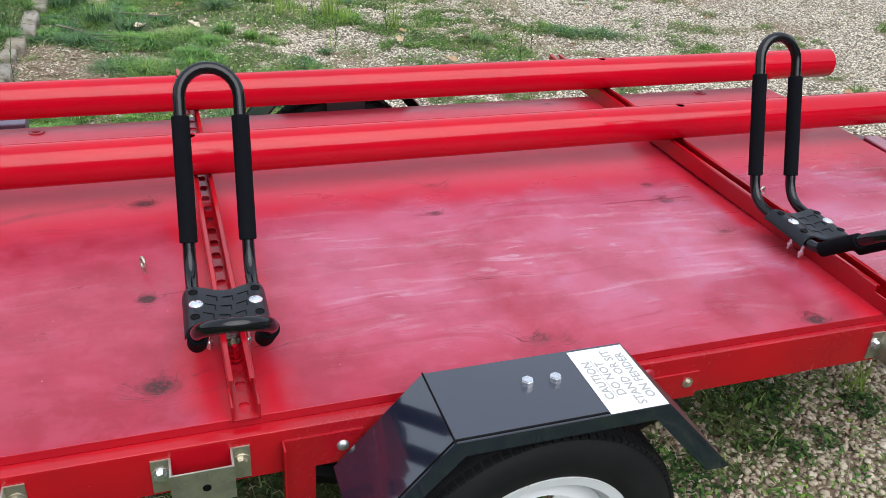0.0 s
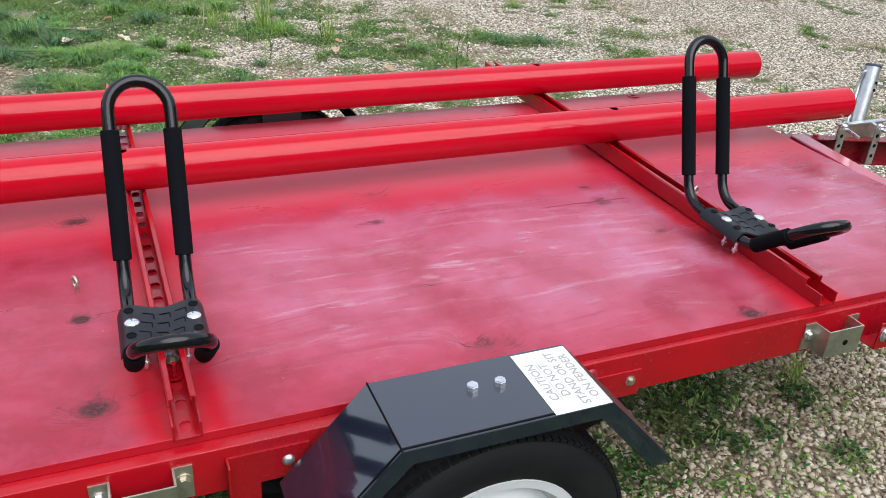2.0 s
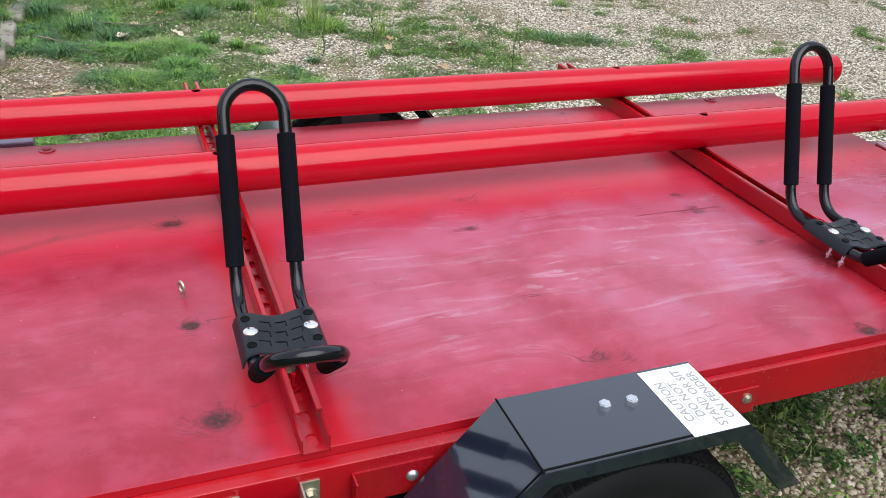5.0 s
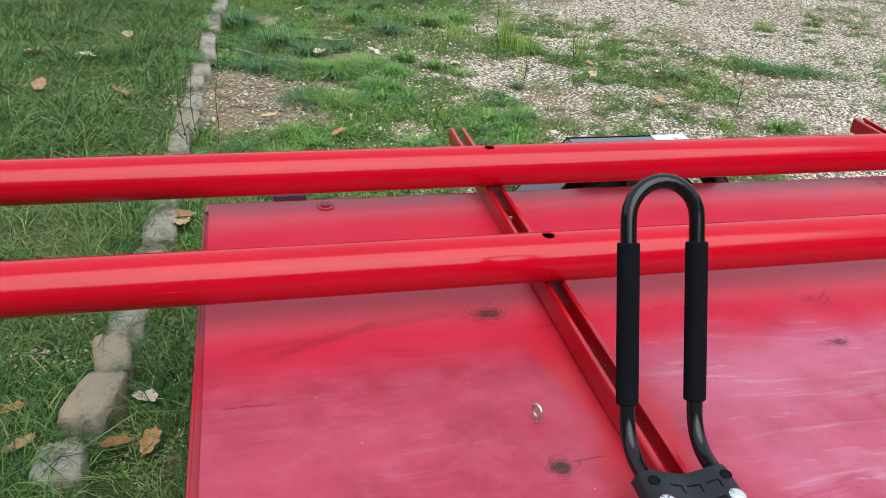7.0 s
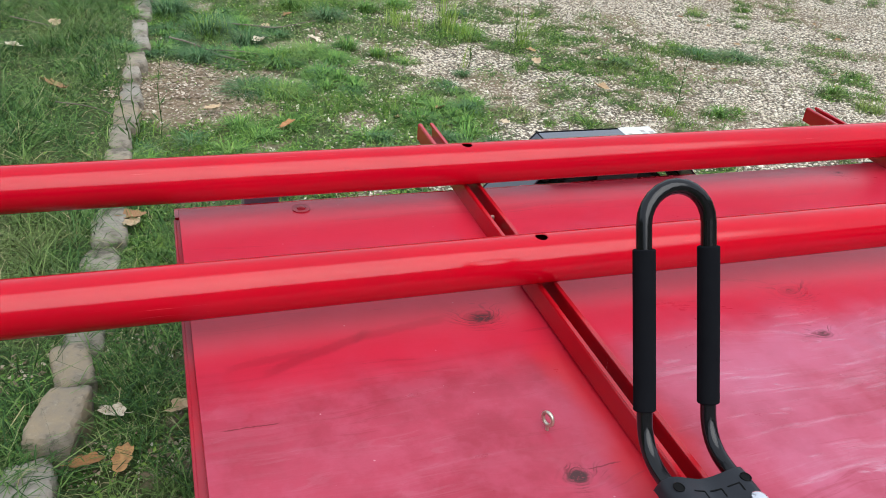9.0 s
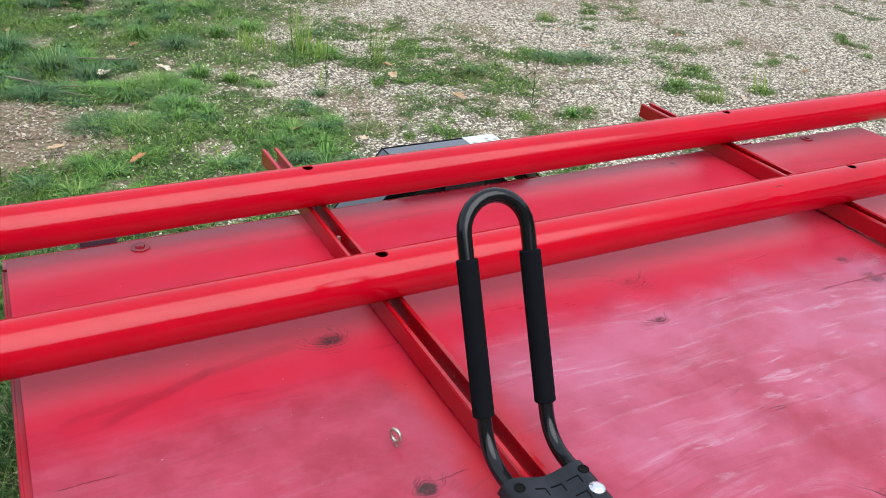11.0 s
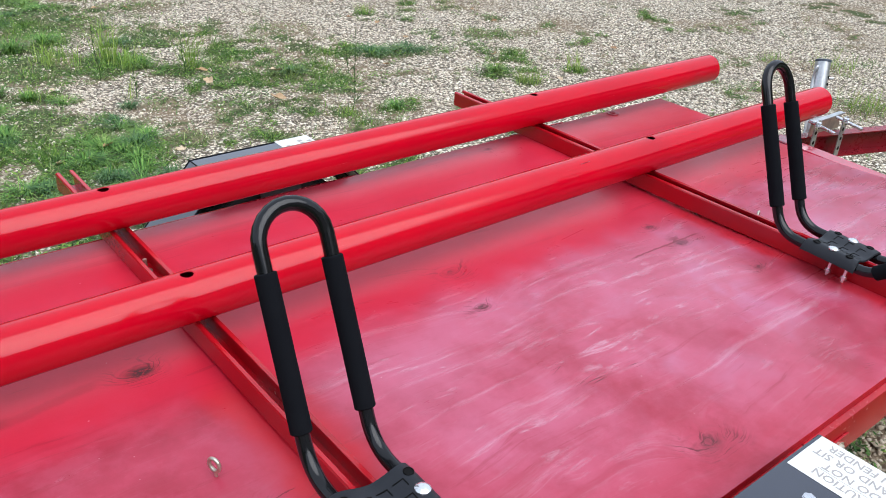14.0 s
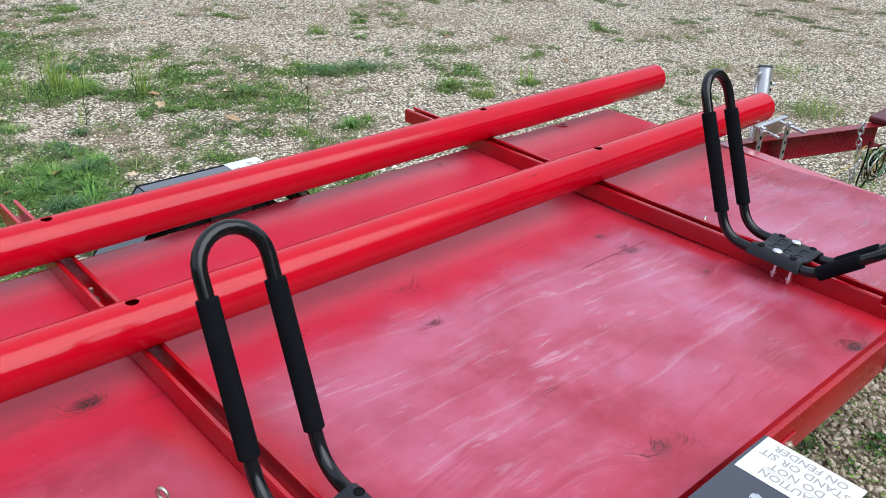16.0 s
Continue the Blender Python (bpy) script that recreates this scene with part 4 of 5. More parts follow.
for tx, ty, tr, tall, count in ((-0.68, 3.01, 0.16, 0.050, 480), (-0.60, 3.06, 0.09, 0.055, 260), (-0.51, 3.13, 0.15, 0.050, 420), (-0.73, 2.56, 0.15, 0.045, 460), (-0.42, 2.98, 0.10, 0.045, 300), (-0.30, 3.18, 0.09, 0.065, 240),
                                (-0.47, 4.02, 0.10, 0.075, 260), (-0.02, 3.95, 0.10, 0.070, 240), (-0.52, 2.75, 0.08, 0.040, 220), (0.18, 4.05, 0.12, 0.060, 260), (-0.18, 3.05, 0.06, 0.050, 160),
                                (0.10, 2.36, 0.09, 0.040, 240), (-0.10, 2.30, 0.10, 0.040, 240), (2.05, 2.30, 0.07, 0.060, 160), (1.23, 2.10, 0.07, 0.045, 140), (-0.95, 2.20, 0.09, 0.045, 220)):
    tussock(tx, ty, tr, tall, count, LUSH, "bright green grass tussock growing in the gravel")
for tx, ty, tr, tall, count in ((1.10, 2.86, 0.09, 0.045, 200), (-0.86, 2.60, 0.16, 0.045, 380), (-0.97, 3.50, 0.16, 0.080, 420), (-1.05, 3.05, 0.14, 0.060, 340), (-0.80, 3.30, 0.14, 0.070, 320), (0.17, 2.74, 0.06, 0.035, 120),
                                (0.06, 2.62, 0.05, 0.030, 90), (1.70, 3.00, 0.14, 0.040, 260), (1.92, 2.94, 0.14, 0.040, 260), (-0.30, 3.75, 0.14, 0.070, 320), (-1.15, 3.85, 0.18, 0.090, 420), (-0.69, 4.86, 0.16, 0.14, 320)):
    tussock(tx, ty, tr, tall, count, BLUISH, "bluish green grass tussock growing in the gravel")


def weed_mat(x, y, r, count):
    """A dense low mat of small dark leaves on short stems."""
    a, d = rng.uniform(0, 2 * np.pi, count), r * np.sqrt(rng.random(count)) * rng.uniform(0.5, 1.15, count)
    px, py = x + d * np.cos(a), y + d * np.sin(a)
    turn, size = rng.uniform(0, 2 * np.pi, count), rng.uniform(0.005, 0.012, count)
    along = np.stack([np.cos(turn), np.sin(turn), rng.uniform(-0.3, 0.7, count)], -1) * size[:, None]
    across = np.stack([-np.sin(turn), np.cos(turn), rng.uniform(-0.3, 0.3, count)], -1) * (size * 0.5)[:, None]
    lift = 0.006 + 0.045 * rng.random(count) * np.clip(1.1 - d / r, 0.1, 1)
    c = np.stack([px, py, height(px, py) + lift], -1)
    v = np.stack([c - along, c - across, c + along, c + across], 1).reshape(-1, 3)
    t = (np.array([(0, 1, 2), (0, 2, 3)])[None] + (np.arange(count) * 4)[:, None, None]).reshape(-1, 3)
    triangles("weed_mat", v, t, DARK_WEED, "stuff", "low dark green weeds in the gravel beside the trailer", "weeds")


for wx, wy, wr, count in ((0.51, -0.29, 0.09, 420), (0.61, -0.32, 0.10, 520), (0.70, -0.29, 0.08, 300), (0.54, -0.41, 0.07, 260), (0.92, -0.39, 0.055, 260),
                          (0.63, -0.49, 0.045, 130), (0.73, -0.46, 0.045, 120), (0.36, -0.50, 0.09, 420), (0.28, -0.42, 0.08, 260), (0.87, -0.60, 0.05, 150), (0.45, -0.20, 0.10, 300)):
    weed_mat(wx, wy, wr * 1.1, count // 2)
tall_tuft(0.95, -0.32, 46, 0.11, 0.022, "grass_tuft", "thin green grass tuft in the gravel beside the trailer")


# ---- edging stones ----
def stone(x, y, sx, sy, sz, turn, seed, sink, material=STONE):
    bm = box(-sx / 2, sx / 2, -sy / 2, sy / 2, -sz / 2, sz / 2)
    bmesh.ops.subdivide_edges(bm, edges=bm.edges[:], cuts=7, use_grid_fill=True)
    for v in bm.verts:
        p = v.co.copy()
        u = Vector((2 * p.x / sx, 2 * p.y / sy, 2 * p.z / sz))
        chip = 0.5 + 0.5 * noise.noise(p * 26.0 + Vector((seed * 9.1, 0, seed)))
        worn = max(0.0, sum(abs(c) ** 8 for c in u) - 1.0) * (0.0015 + 0.006 * chip)
        v.co = p - Vector([math.copysign(worn, c) if abs(c) > 0.5 else 0.0 for c in u])
        v.co += noise.noise_vector(p * 9.0 + Vector((seed * 3.7, seed, 0))) * 0.006 + noise.noise_vector(p * 45.0 + Vector((0, seed * 2.3, 0))) * 0.0025
    ob = part("edging_stone", bm, material, None)
    for f in ob.data.polygons:
        f.use_smooth = f.index % 2 > 0
    ob.matrix_world = pose(x, y, float(height(x + 0.12, y)) + sz / 2 - sink, 1.8 * math.sin(seed * 5.1), 2.5 * math.cos(seed * 3.3), turn)
    return tagged(ob, "weathered grey limestone block edging the lawn", "stone", "edging stones")


stone(-1.545, 0.335, 0.10, 0.13, 0.13, 4, 1.0, 0.055)
stone(-1.500, 0.505, 0.100, 0.17, 0.14, -14, 2.0, 0.045, TAN_STONE)
stone(-1.485, 0.715, 0.09, 0.15, 0.11, 8, 3.0, 0.050, TAN_STONE)
along, k = 0.90, 4
while along < 5.6:
    deep = 0.13 + 0.15 * rng.random()
    wide = 0.088 + 0.025 * rng.random()
    stone(float(kerb_x(along)) + 0.008 * rng.normal(), along, wide, deep, 0.11, 2.5 * rng.normal(), float(k), 0.050 + 0.02 * rng.random())
    along += deep + 0.002 + 0.008 * rng.random() + 0.10 * (rng.random() < 0.12)
    k += 1
stone(-1.55, 0.13, 0.11, 0.14, 0.11, 6, 31.0, 0.085)
stone(-1.55, -0.10, 0.11, 0.14, 0.11, -9, 32.0, 0.085)


# ---- fallen leaves and twigs ----
def leaf_mesh(name, seed, lobes, material=LEAF):
    bm = bmesh.new()
    n, rings = 26, 4
    grid = []
    for j in range(1, rings + 1):
        ring = []
        for i in range(n):
            a = 2 * math.pi * i / n
            r = (0.5 + 0.07 * math.cos(lobes * a) + 0.05 * math.sin(7 * a + seed)) * j / rings
            x, y = r * 1.25 * math.cos(a), r * 0.85 * math.sin(a)
            z = 0.55 * y * y * 2.2 + 0.25 * x * x + 0.16 * math.sin(3 * x + seed) * abs(x) + 0.07 * math.sin(9 * a + seed) * r
            ring.append(bm.verts.new((x, y, z)))
        grid.append(ring)
    c = bm.verts.new((0, 0, 0))
    for i in range(n):
        bm.faces.new((c, grid[0][i], grid[0][(i + 1) % n]))
        for j in range(rings - 1):
            bm.faces.new((grid[j][i], grid[j + 1][i], grid[j + 1][(i + 1) % n], grid[j][(i + 1) % n]))
    stem = sweep([(-0.6, 0, 0.06), (-0.8, 0.03, 0.09), (-1.0, 0.02, 0.16)], 0.015, 5)
    join(bm, stem)
    me = bpy.data.meshes.new(name)
    bm.to_mesh(me)
    bm.free()
    for f in me.polygons:
        f.use_smooth = True
    me.materials.append(material)
    return me


LEAVES = [leaf_mesh("fallen_leaf", 0.7, 3), leaf_mesh("fallen_leaf", 2.1, 5), leaf_mesh("fallen_leaf", 4.4, 2), leaf_mesh("fallen_leaf", 1.3, 2, RUSSET)]


def leaf(x, y, size, turn, which, roll=0.0):
    ob = new("fallen_leaf", LEAVES[which])
    ob.matrix_world = pose(x, y, float(height(x, y)) + 0.012 + size * 0.08, roll, 12 * math.sin(turn), turn) @ Matrix.Diagonal((size, size, size, 1))
    return tagged(ob, "dry curled brown leaf lying on the ground", "leaf", "fallen leaves")


for lx, ly, size, turn, which in ((-1.445, 0.40, 0.050, 20, 3), (-1.375, 0.395, 0.052, 75, 3), (-1.66, 0.50, 0.042, 40, 3), (-1.625, 0.375, 0.050, 35, 2), (-1.395, 0.54, 0.045, 160, 0),
                                  (-1.245, 0.52, 0.06, 200, 1), (-1.615, 2.38, 0.065, -30, 2), (-1.92, 2.39, 0.060, 80, 0), (-1.80, 2.81, 0.05, 15, 1), (-2.01, 2.80, 0.07, 140, 2),
                                  (-1.67, 3.20, 0.06, 110, 0), (-1.35, 1.45, 0.055, 15, 0), (-1.355, 1.40, 0.06, 70, 2), (-0.74, 3.25, 0.07, 60, 1), (-0.465, 3.24, 0.06, 130, 0),
                                  (-0.77, 2.13, 0.05, 30, 3), (-1.04, 2.34, 0.05, 10, 2), (0.77, 2.43, 0.07, 100, 1), (0.12, 2.05, 0.05, 40, 2), (0.98, 2.84, 0.06, 200, 0), (0.61, 2.84, 0.055, 80, 1)):
    leaf(lx, ly, size, turn, which, 10 * math.sin(lx * 9)).location.z += 0.022
for k in range(46):
    lx, ly = rng.uniform(-1.3, 3.2), rng.uniform(1.3, 4.9)
    leaf(lx, ly, rng.uniform(0.022, 0.045), rng.uniform(0, 360), k % 3, rng.uniform(-25, 25))


def twig(points, r, label):
    pts = rounded([(x, y, float(height(x, y)) + dz) for x, y, dz in points], 0.05, 4)
    ob = part("twig", sweep(pts, [r * (1 - 0.6 * i / len(pts)) for i in range(len(pts))], 7), BARK, None, "", True)
    return tagged(ob, label, "twig", "twigs")


twig([(-1.17, 3.33, 0.03), (-1.08, 3.24, 0.03), (-1.00, 3.13, 0.03), (-0.96, 3.04, 0.03), (-0.83, 2.95, 0.025)], 0.0045, "bare grey twig lying among the weeds")
twig([(-1.00, 3.13, 0.03), (-0.86, 3.09, 0.03), (-0.74, 3.05, 0.02)], 0.0032, "short bare grey twig lying among the weeds")
twig([(-0.92, 3.62, 0.03), (-0.62, 3.50, 0.03), (-0.40, 3.56, 0.05)], 0.0045, "thin dead branch lying on the drive")
twig([(-1.85, 3.20, 0.05), (-1.66, 3.1, 0.05)], 0.0025, "thin dead stem lying in the lawn")
twig([(-1.60, 2.16, 0.06), (-1.48, 2.13, 0.06), (-1.36, 2.16, 0.07)], 0.0025, "thin dead stem lying over the edging stones")


# ---- trailer ----
DECK, EDGE = 0.49, 0.642
trailer = tagged(new("utility_trailer"), "red flatbed utility trailer with weathered plywood deck on gravel", "trailer")


def sag(y):
    """The sheet hangs a little between the two side rails."""
    return -0.008 * math.exp(-((y - 0.04) / 0.24) ** 2)


def deck_panel():
    bm = box(-1.224, 1.214, -0.619, 0.602, DECK - 0.0155, DECK, 0.0012)
    bmesh.ops.bisect_plane(bm, geom=bm.verts[:] + bm.edges[:] + bm.faces[:], plane_co=(0, -0.60, 0), plane_no=(0, 1, 0))
    for k in range(1, 25):
        bmesh.ops.bisect_plane(bm, geom=bm.verts[:] + bm.edges[:] + bm.faces[:], plane_co=(0, -0.619 + 1.221 * k / 25, 0), plane_no=(0, 1, 0))
    for f in bm.faces:
        f.material_index = 0 if f.normal.z > 0.9 else 1
        f.smooth = f.normal.z > 0.9
    for v in bm.verts:
        v.co.z += sag(v.co.y)
    return part("deck_panel", bm, [PLYWOOD, PLY_EDGE], trailer, "red painted plywood sheet with knots, wear and painted sheen")


deck = deck_panel()
for bx, by in ((-0.980, 0.568), (0.952, 0.580)):
    bm = lathe([(0.010, 0), (0.019, 0), (0.019, 0.0022), (0.010, 0.0022)], (bx, by, DECK), "z", 28)
    lathe([(0.0002, 0), (0.009, 0), (0.008, 0.004), (0.004, 0.0055), (0.0002, 0.006)], (bx, by, DECK), "z", 18, bm)
    part("deck_bolt", bm, RED_DULL, deck, "painted bolt head in a washer", True)


def side_rail(x0, x1, y, s):
    """A folded steel channel; s is -1 on the near side and +1 on the far side."""
    o = [(0, 0.394), (0, 0.4685), (-0.0012, 0.4722), (-0.005, 0.474), (-0.045, 0.474), (-0.045, 0.4705), (-0.005, 0.4705), (-0.0036, 0.469), (-0.0036, 0.3975), (-0.04, 0.3975), (-0.04, 0.394)]
    return part("side_rail", prism([(s * (y + a), z) for a, z in o], "x", x0, x1), RED_STEEL, trailer, "red painted steel side rail", True)


for s in (-1, 1):
    side_rail(-1.232, 0.028, EDGE, s)
    side_rail(0.032, 1.222, EDGE - 0.0115, s)
rail_profile = [(1.266, 0.388), (1.266, 0.459), (1.269, 0.462), (1.317, 0.462), (1.320, 0.459), (1.320, 0.388), (1.316, 0.388), (1.316, 0.457), (1.270, 0.457), (1.270, 0.388)]
rail_bm = prism(rail_profile, "y", -0.60, 0.215)
for v in rail_bm.verts:
    v.co.x += 0.10 * v.co.y  # the rail sits a little askew
part("front_rail", rail_bm, RED_FADED, trailer, "glossy faded red front rail", True)
for s in (-1,):
    part("front_stub", box(1.15, 1.235, s * 0.56, s * 0.595, 0.41, 0.4735, 0.003), RED_DULL, trailer)
rear = box(-1.238, -1.15, -0.594, 0.59, 0.40, 0.4735, 0.004)
box(-1.2398, -1.2340, -0.594, 0.59, 0.4690, 0.4745, 0.0022, rear)
for v in rear.verts:
    v.co.x += 0.008 * v.co.y
part("rear_rail", rear, RED_DULL, trailer, "red painted steel rail with a rolled lip")
for x in (-0.45, 0.03, 0.62):
    part("crossmember", box(x - 0.025, x + 0.025, -0.60, 0.60, 0.41, 0.4735, 0.003), RED_DULL, trailer)


def stake_pocket(x, s, y):
    """A hat-shaped pocket of plated sheet, bolted to the rail by its two ears."""
    def ring(out):
        t = 0.003
        a = [(-0.069, 0), (-0.041, 0), (-0.041, 0.036), (0.041, 0.036), (0.041, 0), (0.069, 0)]
        b = [(0.069, t), (0.041 + t, t), (0.041 + t, 0.036 + t), (-0.041 - t, 0.036 + t), (-0.041 - t, t), (-0.069, t)]
        return [(x + px, s * (y + py)) for px, py in (a + b if out else a)]

    pocket = part("stake_pocket", prism(ring(True), "z", 0.400, 0.459), ZINC, trailer, "bent zinc-plated steel stake pocket")
    for dx in (-0.056, 0.056):
        part("bolt", side_bolt(x + dx, s * (y + 0.003), 0.433, s, 0.0085, 0.006), CHROME if dx < 0 else ZINC, pocket)
    # a near-black disc paints the shade inside the pin hole
    bm = lathe([(0.0002, 0), (0.006, 0), (0.006, 0.001), (0.0002, 0.001)], (0, 0, 0), "z", 14)
    bm.transform(Matrix.Translation((x + 0.004, s * (y + 0.0392), 0.428)) @ Matrix.Rotation(radians(-90 * s), 4, "X"))
    part("pin_hole_shade", bm, DARK, pocket)


stake_pocket(-0.678, -1, EDGE + 0.0005)
stake_pocket(0.611, -1, EDGE - 0.0110)
stake_pocket(-0.976, -1, EDGE + 0.0005)
part("light_housing", box(-1.088, -1.014, 0.646, 0.715, 0.405, 0.484, 0.004), TAIL, trailer, "lilac-grey light housing")
stake_pocket(0.630, 1, EDGE - 0.0110)

for s in (-1, 1):
    # spring hangers bolted on the rails in front of and behind each wheel
    outline = [(-0.559, 0.456), (-0.440, 0.456), (-0.440, 0.398), (-0.514, 0.398), (-0.514, 0.17), (-0.559, 0.17)]
    bm = prism(outline, "y", s * (EDGE + 0.0007), s * (EDGE + 0.0050))
    box(-0.563, -0.5592, s * (EDGE + 0.027), s * (EDGE + 0.001), 0.17, 0.456, 0.001, bm)
    hanger = part("spring_hanger", bm, RED_STEEL, trailer, "red painted steel spring hanger")
    part("bolt", dome_bolt(-0.472, s * (EDGE + 0.005), 0.430, s, 0.0098), GALV, hanger, "dull silver dome bolt", True)
    front = EDGE - 0.0115
    bm = box(0.012, 0.165, s * (front + 0.005), s * (front + 0.0007), 0.388, 0.443, 0.001)
    hanger = part("spring_hanger", bm, RED_STEEL, trailer, "red painted steel spring hanger")
    part("bolt", side_bolt(0.143, s * (front + 0.005), 0.422, s, 0.0068, 0.005), ZINC, hanger)
    part("bolt", dome_bolt(0.056, s * (front + 0.005), 0.452, s, 0.015), RED_DULL, hanger, "large red-brown dome bolt", True)
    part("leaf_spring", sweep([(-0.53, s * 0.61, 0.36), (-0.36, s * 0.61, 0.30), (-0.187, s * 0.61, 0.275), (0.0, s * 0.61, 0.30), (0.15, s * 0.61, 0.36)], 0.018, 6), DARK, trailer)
    bm = box(0.698, 0.826, s * (front + 0.0405), s * (front + 0.0005), 0.395, 0.398, 0.001)
    box(0.698, 0.826, s * (front + 0.0445), s * (front + 0.0405), 0.395, 0.456, 0.001, bm)
    bracket = part("light_bracket", bm, RED_STEEL, trailer, "red steel bracket with a hex bolt")
    part("bolt", side_bolt(0.718, s * (front + 0.0445), 0.428, s, 0.011, 0.009), CHROME, bracket)
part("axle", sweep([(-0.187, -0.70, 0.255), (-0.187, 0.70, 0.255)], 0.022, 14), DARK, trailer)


def wheel(s):
    c = (-0.187, s * 0.732, 0.250)
    top = part("wheel", lathe([(0.150, -0.05), (0.166, -0.052), (0.167, -0.047), (0.155, -0.043), (0.140, -0.02), (0.138, 0.02), (0.155, 0.043), (0.167, 0.047), (0.166, 0.052), (0.150, 0.05), (0.134, 0.022), (0.134, -0.022)], c, "y", 48), RIM, trailer, "white steel wheel with a black tyre", True)
    prof = [(0.160, -0.045), (0.176, -0.056), (0.200, -0.0605), (0.222, -0.058), (0.238, -0.050), (0.247, -0.036), (0.251, -0.012), (0.251, 0.012), (0.247, 0.036), (0.238, 0.050), (0.222, 0.058), (0.200, 0.0605), (0.176, 0.056), (0.160, 0.045)]
    tyre = part("tyre", lathe(prof, c, "y", 64), RUBBER, top, "black tyre with a worn ribbed tread", True)
    bm = bmesh.new()
    for j in range(100):
        a = 2 * math.pi * j / 100
        for t, w in ((-0.041, 0.010), (0.041, 0.010), (-0.018, 0.012), (0.018, 0.012)):
            m = Matrix.Translation(c) @ Matrix.Rotation(-a, 4, "Y") @ Matrix.Translation((0.2420 if abs(t) > 0.03 else 0.2485, t, 0))
            box(-0.003, 0.003, -w, w, -0.0058, 0.0058, 0, bm, m)
    part("tread_block", bm, RUBBER, tyre)
    # the wheel disc, with five openings between its arms
    bm = bmesh.new()
    radii, sides = (0.0, 0.032, 0.045, 0.078, 0.112, 0.140), 60
    depth = (0.034, 0.034, 0.020, 0.026, 0.030, 0.012)
    rings = []
    for r, d in zip(radii, depth):
        rings.append([bm.verts.new((c[0] + r * math.cos(2 * math.pi * j / sides), c[1] + s * d, c[2] + r * math.sin(2 * math.pi * j / sides))) for j in range(sides)])
    for q in range(len(radii) - 1):
        for j in range(sides):
            if q == 3 and j % 12 in (1, 2, 3, 4, 5):
                continue
            bm.faces.new((rings[q][j], rings[q][(j + 1) % sides], rings[q + 1][(j + 1) % sides], rings[q + 1][j]))
    bmesh.ops.remove_doubles(bm, verts=bm.verts, dist=1e-5)
    bmesh.ops.solidify(bm, geom=bm.faces[:], thickness=0.003)
    part("wheel_disc", bm, RIM, top, "", True)
    bm = lathe([(0.0002, 0), (0.024, 0), (0.024, 0.012), (0.018, 0.022), (0.0002, 0.024)], (0, 0, 0), "z", 24)
    bm.transform(Matrix.Translation((c[0], c[1] + s * 0.034, c[2])) @ Matrix.Rotation(radians(-90 * s), 4, "X"))
    part("hub_cap", bm, GALV, top, "", True)
    for j in range(5):
        a = 2 * math.pi * (j + 0.75) / 5
        part("lug_nut", side_bolt(c[0] + 0.056 * math.cos(a), c[1] + s * 0.022, c[2] + 0.056 * math.sin(a), s, 0.009, 0.012), CHROME, top)
    return top


# reddish brown for the fender's front slope
BROWN_SLOPE = paint("reddish_brown_enamel", (0.085, 0.032, 0.030), (0.045, 0.022, 0.024), 0.45)
GREY_ARM = paint("dusty_grey_enamel", (0.10, 0.095, 0.10), (0.07, 0.065, 0.07), 0.45)


def fender(s):
    """A folded sheet mudguard with a flat top, two slopes and a narrow turned-down lip."""
    y0, y1 = 0.658, 0.812
    line = [(-0.490, 0.400), (-0.356, 0.553), (-0.0285, 0.553), (0.114, 0.398)]
    inner = [(-0.487, 0.3975), (-0.3547, 0.5500), (-0.0298, 0.5500), (0.111, 0.3955)]
    bm = prism(line + inner[::-1], "y", s * y0, s * (y1 - 0.004))
    lip = [(-0.490, 0.400), (-0.356, 0.553), (-0.0285, 0.553), (0.114, 0.398), (0.070, 0.398), (-0.044, 0.528), (-0.340, 0.528), (-0.455, 0.400)]
    prism(lip, "y", s * (y1 - 0.004), s * y1, bm)
    bmesh.ops.bevel(bm, geom=[e for e in bm.edges if e.calc_length() > 0.1], offset=0.0012, segments=2, affect="EDGES")
    bm.normal_update()
    for f in bm.faces:
        f.material_index = int(abs(f.normal.x) > 0.5 and f.calc_center_median().x > -0.02 and f.calc_area() > 0.01)
    shell = part("fender", bm, [BLACK_FENDER, BROWN_SLOPE], trailer, "glossy black folded steel fender over the wheel", True)
    for seam in ([(-0.356, s * y0, 0.5532), (-0.356, s * y1, 0.5532)], [(-0.356, s * (y1 - 0.005), 0.5534), (-0.125, s * (y1 - 0.005), 0.5534)], [(-0.356, s * (y1 - 0.005), 0.5534), (-0.4895, s * (y1 - 0.005), 0.4008)]):
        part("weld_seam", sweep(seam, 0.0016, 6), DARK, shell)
    for bx, by in ((-0.214, 0.720), (-0.170, 0.722)):
        part("bolt", hex_bolt(bx, s * by, 0.5515, 0.0092, 0.010, False), CHROME, shell, "bright zinc hex bolt")
    part("fender_arm", box(-0.245, -0.135, s * 0.663, s * 0.659, 0.432, 0.5495, 0.001), BLACK_FENDER if s < 0 else GREY_ARM, shell)
    part("fender_foot", box(-0.245, -0.135, s * 0.6585, s * (EDGE + 0.001), 0.432, 0.437, 0.001), BLACK_FENDER, shell)
    return shell


